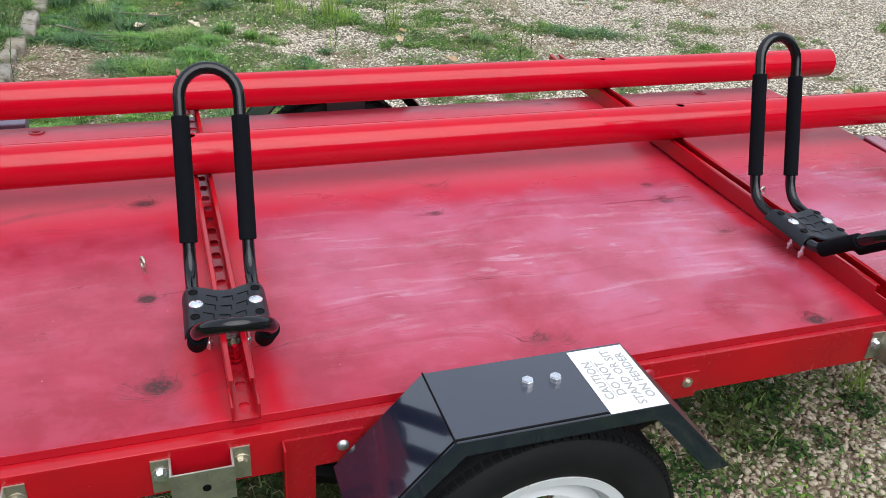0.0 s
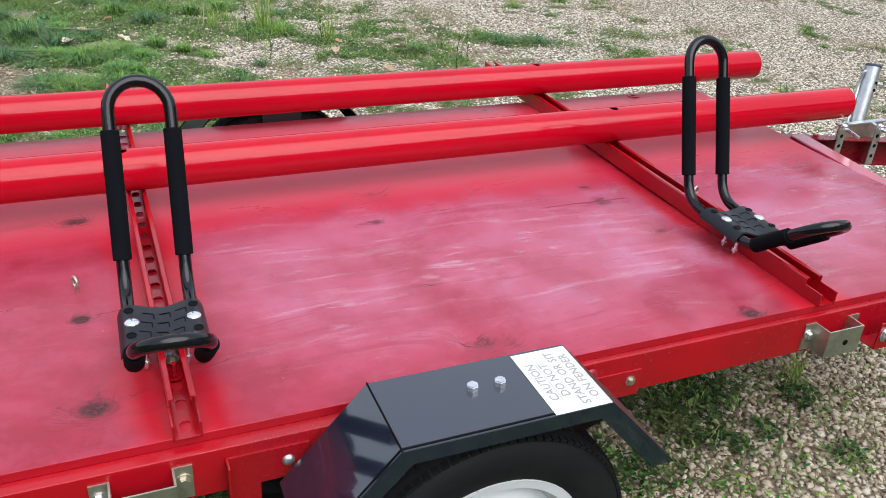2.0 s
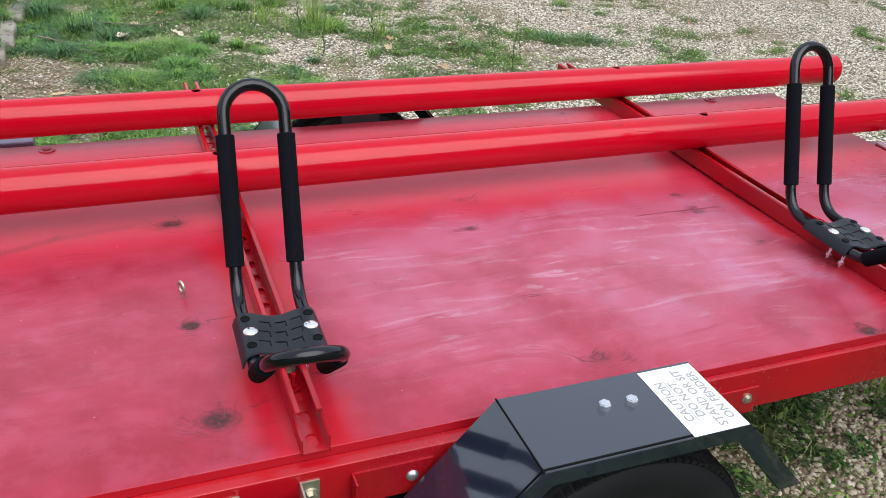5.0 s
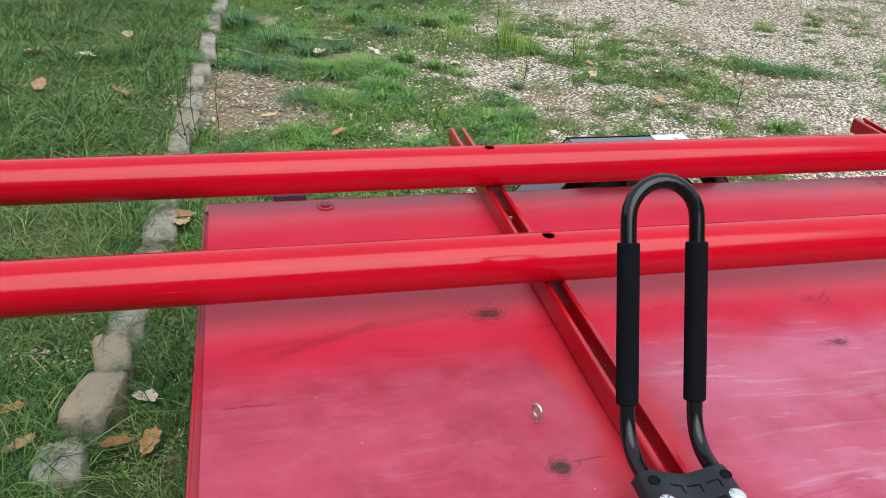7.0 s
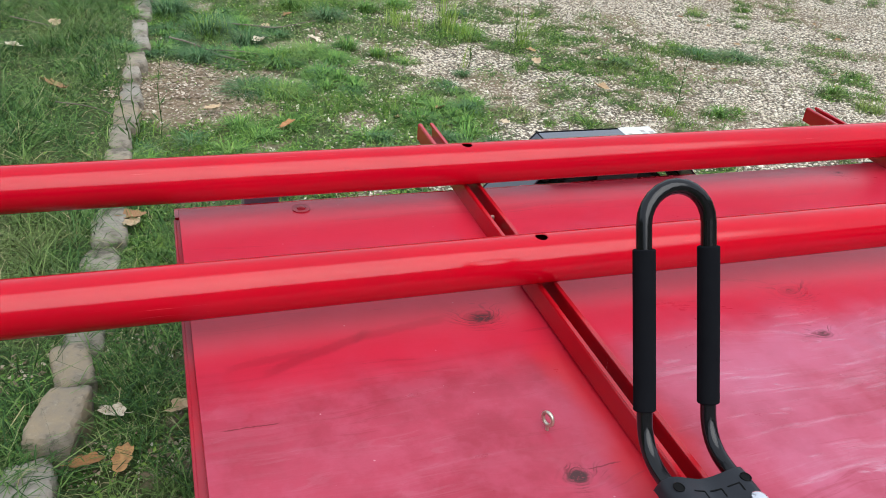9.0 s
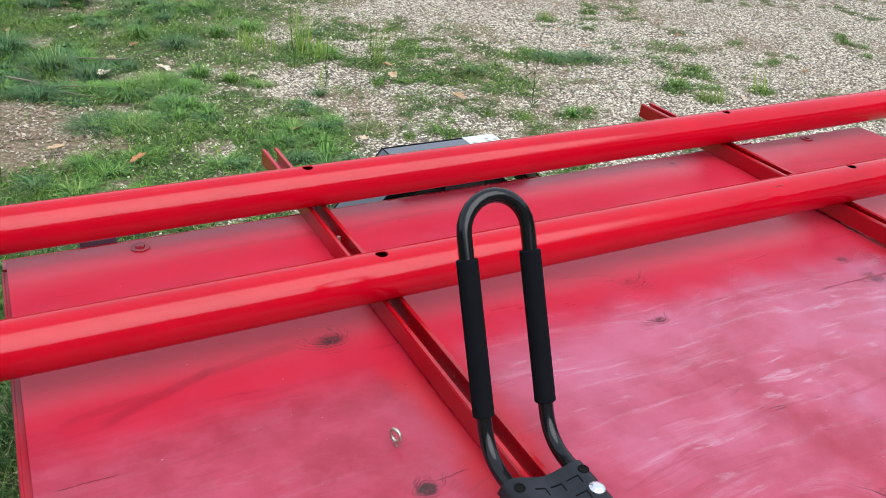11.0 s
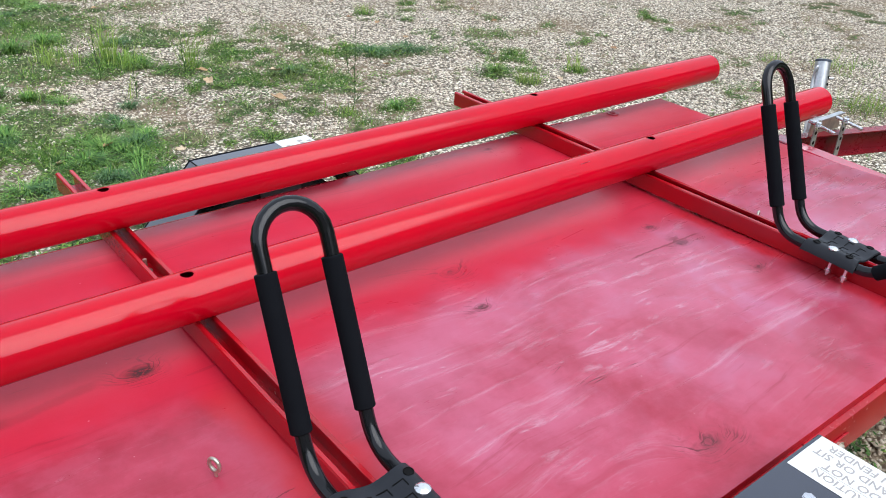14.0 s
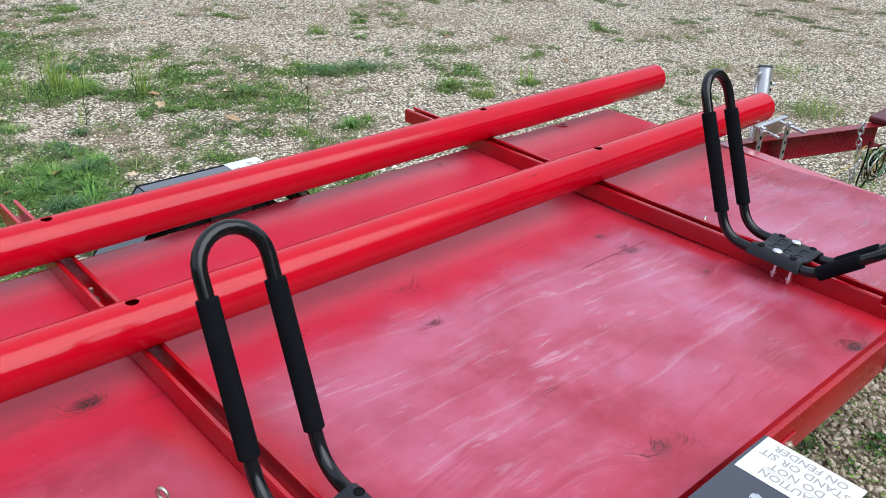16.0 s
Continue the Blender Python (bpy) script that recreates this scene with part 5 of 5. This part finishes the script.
def sticker(shell, s):
    """A white vinyl warning label; its print is laid on as thin flat letters."""
    x0, x1, y0, y1, z = -0.124, -0.0300, 0.664, 0.8115, 0.5532
    bm = box(x0, x1, s * y1, s * y0, z, z + 0.0004)
    first = len(bm.faces)
    if s < 0:
        print_bm = lettering(["CAUTION", "DO NOT", "STAND OR SIT", "ON FENDER"], 0.0198, 0.0205)
        box(-0.045, 0.045, -0.0040, -0.0032, 0, 0.00002, 0, print_bm)
        print_bm.transform(Matrix.Translation((x0 + 0.0235, -(y0 + y1) / 2, z + 0.0007)) @ Matrix.Rotation(radians(90), 4, "Z"))
    else:
        print_bm = bmesh.new()
        for k, (a, b) in enumerate(((0.030, 0.110), (0.040, 0.100), (0.010, 0.130), (0.022, 0.118))):
            for q in range(7):
                u = a + (b - a) * q / 7
                box(x0 + 0.010 + 0.0215 * k, x0 + 0.022 + 0.0215 * k, y0 + u, y0 + u + (b - a) / 7 * 0.65, z + 0.0006, z + 0.0008, 0, print_bm)
    join(bm, print_bm)
    bm.faces.ensure_lookup_table()
    for f in bm.faces[first:]:
        f.material_index = 1
    part("warning_sticker", bm, [LABEL_WHITE, LABEL_GREY], shell, "white warning sticker with faded grey print")


for s in (-1, 1):
    wheel(s)
    guard = fender(s)
    sticker(guard, s)
    if s > 0:
        guard.location = (0.012, 0, -0.020)  # this one hangs a little lower

# tongue: two channels that run together to the coupler
for s in (1,):
    a, b = Vector((0.812, s * 0.419, 0)), Vector((1.990, s * 0.012, 0))
    way, out = (b - a).normalized(), Vector((0, s, 0))
    out = (out - way * out.dot(way)).normalized()
    c_profile = [(0, 0.374), (0.0, 0.452), (-0.038, 0.452), (-0.038, 0.4485), (-0.0035, 0.4485), (-0.0035, 0.3775), (-0.038, 0.3775), (-0.038, 0.374)]
    bm = bmesh.new()
    rows = [[bm.verts.new(p + out * (o if s > 0 else o + 0.0) + Vector((0, 0, z))) for o, z in c_profile] for p in (a, b)]
    n = len(c_profile)
    for k in range(n):
        bm.faces.new((rows[0][k], rows[0][(k + 1) % n], rows[1][(k + 1) % n], rows[1][k]))
    bm.faces.new(rows[0])
    bm.faces.new(rows[1][::-1])
    leg = part("tongue_leg", bm, RED_DEEP, trailer, "dusty red steel tongue channel")
    for t in (0.455, 0.486):
        p = a.lerp(b, t) - out * 0.018
        part("bolt", hex_bolt(p.x, p.y, 0.452, 0.0085, 0.006), RED_DULL, leg)
bm = box(1.950, 2.320, -0.034, 0.034, 0.4525, 0.475, 0.006)
box(2.010, 2.320, -0.038, -0.033, 0.41, 0.474, 0.002, bm)
box(2.010, 2.320, 0.033, 0.038, 0.41, 0.474, 0.002, bm)
coupler = part("coupler", bm, COUPLER, trailer, "dark red steel ball coupler")
part("bolt", hex_bolt(2.040, 0.0, 0.475, 0.010, 0.008), GALV, coupler)
part("bolt", hex_bolt(2.120, 0.0, 0.475, 0.010, 0.008), GALV, coupler)


# ---- swing-up jack on the tongue ----
CAP = Nodes("blue_grey_cap_plastic").set((0.05, 0.065, 0.09), 0.35)
jack = tagged(new("tongue_jack"), "galvanised trailer jack clamped to the tongue", "jack")
jack.location = (1.507, 0.196, 0.450)
foot, head = Vector((0.068, 0.040, -0.06)), Vector((0.140, 0.100, 0.180))
lean = (head - foot).normalized()
part("jack_tube", sweep([foot, head], 0.0245, 28), GALV, jack, "", True)
part("cap", sweep([head + lean * 0.0005, head + lean * 0.007, head + lean * 0.009], [0.0258, 0.0258, 0.021], 28), CAP, jack, "black plastic cap", True)
part("pull_pin", sweep([head - lean * 0.05 + Vector((0.015, -0.016, 0)), head - lean * 0.05 + Vector((0.026, -0.032, 0))], 0.005, 10), GALV, jack)
for dz in (0.045, 0.068):
    # near-black discs give the tube's holes their shade
    bm = lathe([(0.0002, 0), (0.006, 0), (0.006, 0.0015), (0.0002, 0.0015)], (0, 0, 0), "z", 14)
    bm.transform(Matrix.Translation(head - lean * dz + Vector((0.004, -0.0238, 0))) @ Matrix.Rotation(radians(90), 4, "X"))
    part("pin_hole_shade", bm, DARK, jack)
part("handle", sweep(rounded([foot + Vector((-0.042, 0, 0.01)), head + Vector((-0.040, 0, -0.05)), head + Vector((-0.034, 0, -0.012)), head + Vector((-0.020, 0, -0.010))], 0.02), 0.005, 8), GALV, jack, "", True)
for dx, dy in ((-0.080, -0.042), (0.038, -0.070)):
    strap = part("strap", box(dx - 0.014, dx + 0.014, dy - 0.002, dy + 0.002, -0.075, 0.060, 0.001), GALV, jack, "punched galvanised strap")
    for z in (-0.045, -0.012, 0.02):
        # each punched hole is a flat disc coloured as its shade
        bm = lathe([(0.0002, 0), (0.006, 0), (0.006, 0.0008), (0.0002, 0.0008)], (0, 0, 0), "z", 14)
        bm.transform(Matrix.Translation((dx, dy - 0.002, z)) @ Matrix.Rotation(radians(90), 4, "X"))
        part("hole", bm, DARK, strap)
    for z in (0.047,):
        rod = part("threaded_rod", sweep([(dx + 0.006, dy - 0.058, z - 0.012), (dx, dy + 0.03, z + 0.004)], 0.0055, 10), CHROME, jack)
        part("nut", side_bolt(dx, dy - 0.002, z, -1, 0.011, 0.009), CHROME, rod)
part("clamp_plate", box(-0.075, 0.110, -0.022, -0.018, -0.005, 0.044, 0.001), ZINC, jack)
part("clamp_top", box(-0.080, 0.115, -0.030, -0.012, 0.0445, 0.050, 0.001), GALV, jack)

# ---- safety chain and wiring on the tongue ----
chain = tagged(new("safety_chain"), "galvanised steel safety chain hanging from the tongue", "chain")
chain.location = (1.843, 0.018, 0.468)
for k in range(11):
    loop = [(0.0085 * math.cos(a), 0, 0.0135 * math.sin(a) - 0.0205 * k) for a in [2 * math.pi * q / 14 for q in range(15)]]
    bm = sweep(loop, 0.0028, 8, False)
    bmesh.ops.remove_doubles(bm, verts=bm.verts, dist=1e-4)
    bm.transform(Matrix.Rotation(radians(90 * (k % 2) + 18 * math.sin(k)), 4, "Z"))
    bm.transform(Matrix.Translation((0.004 * k, -0.012 + 0.006 * math.sin(k * 0.8), 0)))
    part("link", bm, GALV, chain, "", True)

WIRE_YELLOW = Nodes("yellow_wire_jacket").set((0.42, 0.31, 0.09), 0.45)
WIRE_GREEN = Nodes("green_wire_jacket").set((0.05, 0.16, 0.06), 0.45)
WIRE_WHITE = Nodes("white_wire_jacket").set((0.62, 0.62, 0.60), 0.45)
harness = tagged(new("wiring_harness"), "coiled yellow green and white trailer wiring", "wiring")
harness.location = (1.965, -0.02, 0.360)
for k, mat in enumerate((WIRE_YELLOW, WIRE_GREEN, DARK, WIRE_YELLOW, DARK, WIRE_WHITE, DARK, WIRE_GREEN)):
    turns = []
    for q in range(40):
        a = 2 * math.pi * q / 18 + k
        r = 0.062 + 0.010 * math.sin(3 * a + k) + 0.006 * math.sin(k * 1.7)
        turns.append((r * 1.2 * math.cos(a), 0.012 * math.sin(k * 2.1 + a * 1.5) - 0.004 * k, r * 0.85 * math.sin(a) - 0.055 + 0.004 * k))
    part("wire", sweep(turns, 0.0021, 6), mat, harness, "", True)
run = rounded([(-0.05, 0.0, 0.0), (-0.13, 0.0, 0.055), (-0.16, 0.01, -0.02), (-0.30, 0.02, -0.03), (-0.52, 0.03, -0.08)], 0.05)
part("wire", sweep(run, 0.0022, 6), WIRE_YELLOW, harness, "loose yellow wire", True)
run = rounded([(-0.12, -0.01, 0.06), (-0.145, -0.02, 0.0), (-0.15, -0.01, -0.10), (-0.06, 0, -0.13), (0.0, 0, -0.08)], 0.05)
part("wire", sweep(run, 0.0030, 6), DARK, harness, "loose black wire", True)


# ---- strut channels across the deck ----
def strut_channel(cx):
    """A slotted steel channel, open side up, with inturned lips."""
    y0, y1, w, h, t = -0.626, 0.90, 0.0205, 0.041, 0.0026
    z = DECK + 0.0002
    thing = tagged(new("strut_channel"), "red painted slotted steel channel bolted across the deck", "strut channel", "strut channels")
    thing.location = (cx, 0, z)
    cx, z = 0.0, 0.0
    for s in (-1, 1):
        side = [(-w, 0), (-w, h - 0.003), (-w + 0.002, h), (-w + 0.0085, h), (-w + 0.0095, h - 0.001), (-w + 0.0095, h - 0.007), (-w + 0.0075, h - 0.007), (-w + 0.0075, h - t), (-w + 0.003, h - t), (-w + t, h - 0.004), (-w + t, 0)]
        wall = prism([(cx + s * px, z + pz) for px, pz in side], "y", y0 + 0.044, y1)
        prism([(cx + s * px, z + pz) for px, pz in ((-w, 0), (-w, 0.027), (-w + t, 0.027), (-w + t, 0))], "y", y0, y0 + 0.0437, wall)
        part("channel_wall", wall, RED_STRUT, thing)
    bm = bmesh.new()
    # the floor of the channel: cells with an eight-sided slot in each
    pitch = 0.0508
    iw, y = w - t, y0
    while y < y1 - 0.001:
        ye = min(y + pitch, y1)
        yc = y + pitch / 2
        if ye - y > pitch * 0.9:
            hx, hy, ch = 0.0078, 0.0130, 0.0042
            hole = [(-hx + ch, -hy), (hx - ch, -hy), (hx, -hy + ch), (hx, hy - ch), (hx - ch, hy), (-hx + ch, hy), (-hx, hy - ch), (-hx, -hy + ch)]
            rim = [(-hx + ch, y - yc), (hx - ch, y - yc), (iw, -hy + ch), (iw, hy - ch), (hx - ch, ye - yc), (-hx + ch, ye - yc), (-iw, hy - ch), (-iw, -hy + ch)]
            corner = {1: (iw, y - yc), 3: (iw, ye - yc), 5: (-iw, ye - yc), 7: (-iw, y - yc)}
            H = [bm.verts.new((cx + a, yc + b, z + t)) for a, b in hole]
            L = [bm.verts.new((cx + a, yc + b, z)) for a, b in hole]
            R = [bm.verts.new((cx + a, yc + b, z + t)) for a, b in rim]
            for k in range(8):
                n = (k + 1) % 8
                loop = [H[k], H[n], R[n]]
                if k in corner:
                    a, b = corner[k]
                    loop.append(bm.verts.new((cx + a, yc + b, z + t)))
                bm.faces.new(loop + [R[k]])
                bm.faces.new((H[n], H[k], L[k], L[n]))
        else:
            bm.faces.new([bm.verts.new(p) for p in ((cx - iw, y, z + t), (cx + iw, y, z + t), (cx + iw, ye, z + t), (cx - iw, ye, z + t))])
        y = ye
    bmesh.ops.remove_doubles(bm, verts=bm.verts, dist=1e-5)
    part("channel_floor", bm, RED_STRUT, thing)


STRUT_A, STRUT_B = -0.609, 0.5875
strut_channel(STRUT_A)
strut_channel(STRUT_B)


def channel_bolt(x, y, tall, material):
    bm = hex_bolt(x, y, DECK + 0.0037, 0.0085, 0.006)
    sweep([(x, y, DECK + 0.009), (x, y, DECK + 0.009 + tall)], 0.0042, 10, True, bm)
    return tagged(part("channel_bolt", bm, material, None, "", True), "zinc bolt standing in the slotted channel", "bolt", "channel bolts")


channel_bolt(STRUT_A, 0.42, 0.022, ZINC)
channel_bolt(STRUT_B, 0.44, 0.022, ZINC)
channel_bolt(STRUT_A, -0.432, 0.006, ZINC)
channel_bolt(STRUT_A, -0.478, 0.020, RED_STRUT)
channel_bolt(STRUT_A, 0.68, 0.012, RED_STRUT)


# ---- long pipes on the channels ----
PIPE_R = 0.0452


def long_pipe(y, x0, x1, holes, scuff):
    """A thin-walled plastic pipe with drilled holes along its top."""
    z = DECK + 0.0405 + PIPE_R
    bm = bmesh.new()
    sides, wall = 72, 0.0045
    prof = [(PIPE_R - wall, x0), (PIPE_R - 0.001, x0), (PIPE_R, x0 + 0.001), (PIPE_R, x1 - 0.001), (PIPE_R - 0.001, x1), (PIPE_R - wall, x1)]
    lathe(prof, (0, 0, 0), "z", sides, bm)
    bm.transform(Matrix.Translation((0, y, z)) @ Matrix.Rotation(radians(90), 4, "Y"))
    ob = part("long_pipe", bm, RED_PIPE, None, "", True)
    cut_bm = bmesh.new()
    for hx in holes:
        sweep([(hx, y, z + 0.02), (hx, y, z + 0.08)], 0.0115, 24, True, cut_bm)
    cutter = part("cutter", cut_bm, RED_PIPE)
    mod = ob.modifiers.new("drill", "BOOLEAN")
    mod.operation, mod.object, mod.solver = "DIFFERENCE", cutter, "EXACT"
    done = bpy.data.meshes.new_from_object(ob.evaluated_get(bpy.context.evaluated_depsgraph_get()))
    ob.modifiers.clear()
    ob.data = done
    bpy.data.objects.remove(cutter)
    for f in done.polygons:
        f.use_smooth = True
    axis, normals = Vector((0, y, z)), []
    for v in done.vertices:
        off = Vector((0, v.co.y - y, v.co.z - z))
        normals.append(off.normalized() * (1 if off.length > PIPE_R - wall / 2 else -1))
    done.normals_split_custom_set_from_vertices(normals)
    a = radians(64)
    at = Vector((scuff, y - PIPE_R * math.cos(a), z + PIPE_R * math.sin(a)))
    part("scratch", sweep([at, at + Vector((0.030, 0.0008, 0))], 0.0011, 6), RED_DEEP, ob, "short dark scratch in the paint")
    return tagged(ob, "glossy red painted plastic pipe lying across both channels", "pipe", "long pipes")


long_pipe(0.160, -1.85, 1.402, (-0.628, 0.584), 0.310)
long_pipe(0.561, -1.85, 1.400, (-0.626, 0.568), 1.140)


# ---- folding boat racks ----
def along_u(start, bend, tip, r, elbow=0.045, steps=12):
    """One leg, a half-round end and the other leg of a U, mirrored about x = 0."""
    a, b, c = Vector(start), Vector(bend), Vector(tip)
    way = (c - b).normalized()
    leg = rounded([a, b, c - way * r], elbow, 8)
    arc = [c - way * r + way * (r * math.sin(q)) + Vector((r - r * math.cos(q), 0, 0)) for q in [math.pi * k / steps for k in range(1, steps)]]
    back_leg = [Vector((-p.x, p.y, p.z)) for p in leg[::-1]]
    return leg + arc + back_leg


def saddle_z(x):
    a = abs(x)
    if a <= 0.05:
        return 0.0175 + 0.010 * smooth(0.0, 0.05, a)
    t = min((a - 0.05) / 0.0185, 1.0)
    return 0.0275 - 0.030 * (1 - math.sqrt(max(0.0, 1 - t * t)))


def boat_rack():
    rack = tagged(new("kayak_rack"), "black folding kayak rack with foam grips bolted to the channel", "kayak rack", "kayak racks")
    lean = Vector((0, 0.441, 0.897)).normalized()
    bend = Vector((-0.05, 0.117, 0.011))
    upright = along_u((-0.05, -0.02, 0.011), bend, bend + lean * 0.356, 0.05)
    tube = part("upright_tube", sweep(upright, 0.0108, 16), BLACK_TUBE, rack, "bent glossy black steel tube", True)
    rise = Vector((0, -0.74, 0.67)).normalized()
    bend2 = Vector((-0.05, -0.086, 0.011))
    low = along_u((-0.05, 0.02, 0.011), bend2, bend2 + rise * 0.176, 0.05, 0.028)
    arm = part("lower_arm", sweep(low, 0.0108, 16), BLACK_TUBE, rack, "short bent glossy black steel arm", True)

    def grip(at, way, length, owner):
        pts = [at + way * d for d in (0, 0.0015, length - 0.0015, length)]
        part("foam_grip", sweep(pts, [0.0138, 0.0152, 0.0152, 0.0138], 22), FOAM, owner, "matt black foam sleeve", True)

    for sx in (-1, 1):
        mirror = Vector((sx * 0.05, 0, 0))
        grip(mirror + Vector((0, bend.y, bend.z)) + lean * 0.057, lean, 0.217, tube)
        grip(mirror + Vector((0, bend2.y, bend2.z)) + rise * 0.010, rise, 0.092, arm)
    bm = bmesh.new()
    xs = [0.068 * math.sin(math.pi / 2 * q / 14) for q in range(-14, 15)]
    ys = [-0.060, -0.0585, -0.050, -0.02, 0.02, 0.048, 0.0565, 0.058]
    drop = [0.0035, 0.0008, 0, 0, 0, 0, 0.0008, 0.0035]
    top = [[bm.verts.new((x, y + 0.006 * (1 - (x / 0.068) ** 2) * (1 if y < 0 else -0.6) * (abs(y) > 0.045), saddle_z(x) - d)) for y, d in zip(ys, drop)] for x in xs]
    low_grid = [[bm.verts.new((x * 0.955, v.co.y * 0.985, min(saddle_z(x) - 0.005, 0.0225) if abs(x) < 0.06 else saddle_z(x) - 0.001)) for v, y in zip(col, ys)] for x, col in zip(xs, top)]
    for grid, flip in ((top, False), (low_grid, True)):
        for i in range(len(xs) - 1):
            for j in range(len(ys) - 1):
                q = (grid[i][j], grid[i + 1][j], grid[i + 1][j + 1], grid[i][j + 1])
                bm.faces.new(q[::-1] if flip else q)
    for j in range(len(ys) - 1):
        bm.faces.new((top[0][j], top[0][j + 1], low_grid[0][j + 1], low_grid[0][j]))
        bm.faces.new((top[-1][j + 1], top[-1][j], low_grid[-1][j], low_grid[-1][j + 1]))
    for i in range(len(xs) - 1):
        bm.faces.new((top[i + 1][0], top[i][0], low_grid[i][0], low_grid[i + 1][0]))
        bm.faces.new((top[i][-1], top[i + 1][-1], low_grid[i + 1][-1], low_grid[i][-1]))
    plate = part("saddle_plate", bm, PLASTIC, rack, "moulded black plastic saddle with engraved marks", True)
    for sx in (-1, 1):
        x = sx * 0.047
        bm = lathe([(0.0002, 0), (0.0115, 0), (0.0112, 0.002), (0.008, 0.0045), (0.004, 0.0056), (0.0002, 0.006)], (x, 0.0, saddle_z(x) - 0.001), "z", 20)
        part("carriage_bolt", bm, CHROME, plate, "bright zinc carriage bolt", True)
        for y in (-0.036, 0.036):
            # a ringed near-black disc, the hole's inner shade as colour
            bm = lathe([(0.0002, 0), (0.0078, 0), (0.0078, 0.0010), (0.0068, 0.0016), (0.0062, 0.0006), (0.0002, 0.0006)], (sx * 0.050, y, saddle_z(0.05) - 0.0004), "z", 20)
            part("bolt_hole_shade", bm, DARK, plate, "", True)
    for col in (-1, 0, 1):
        for row in (-1, 0, 1):
            x, y = col * 0.025 + 0.004 * row, row * 0.027 + 0.003
            z0, z1 = saddle_z(x - 0.008), saddle_z(x + 0.008)
            bm = bmesh.new()
            m = Matrix.Translation((x, y, (z0 + z1) / 2)) @ Matrix.Rotation(math.atan2(z0 - z1, 0.016), 4, "Y")
            box(-0.009, 0.009, -0.0009, 0.0009, -0.001, 0.0006, 0, bm, m)
            box(0.0072, 0.009, -0.013, -0.0009, -0.001, 0.0006, 0, bm, m)
            part("rib", bm, DARK, plate)
    part("clamp_bar", box(-0.052, 0.052, -0.012, 0.012, 0.0005, 0.0055, 0.001), GALV, rack)
    for x, y in ((-0.030, 0.0), (0.030, 0.0), (-0.031, -0.035), (0.031, -0.035)):
        bm = sweep([(x, y, -0.037), (x, y, 0.012)], 0.0036, 10)
        sweep([(x, y, -0.030), (x, y, -0.023)], 0.0065, 6, True, bm)
        part("clamp_bolt", bm, CHROME, rack, "", True)
    return rack


rack = boat_rack()
rack.matrix_world = pose(-0.6135, -0.4085, DECK + 0.0400, 0, 2.0, -1.0)
copy_thing(rack, pose(0.580, -0.367, DECK + 0.0380, 3.0, 6.0, 2.0))


# ---- screw eyes in the deck ----
def screw_eye(x, y, turn):
    thing = tagged(new("screw_eye"), "small zinc screw eye in the deck", "screw eye", "screw eyes")
    thing.matrix_world = pose(x, y, DECK + sag(y), 0, 6, turn)
    loop = [(0.0095 * math.sin(a), 0, 0.020 - 0.0105 * math.cos(a)) for a in [2 * math.pi * k / 20 for k in range(20)]]
    bm = sweep(loop + [loop[0]], 0.0030, 10, False)
    bmesh.ops.remove_doubles(bm, verts=bm.verts, dist=1e-5)
    part("ring", bm, ZINC, thing, "", True)
    part("shank", sweep([(0, 0, -0.004), (0, 0, 0.0095)], 0.0026, 10), ZINC, thing, "", True)


screw_eye(-0.741, -0.166, 112)
screw_eye(0.652, -0.130, 20)
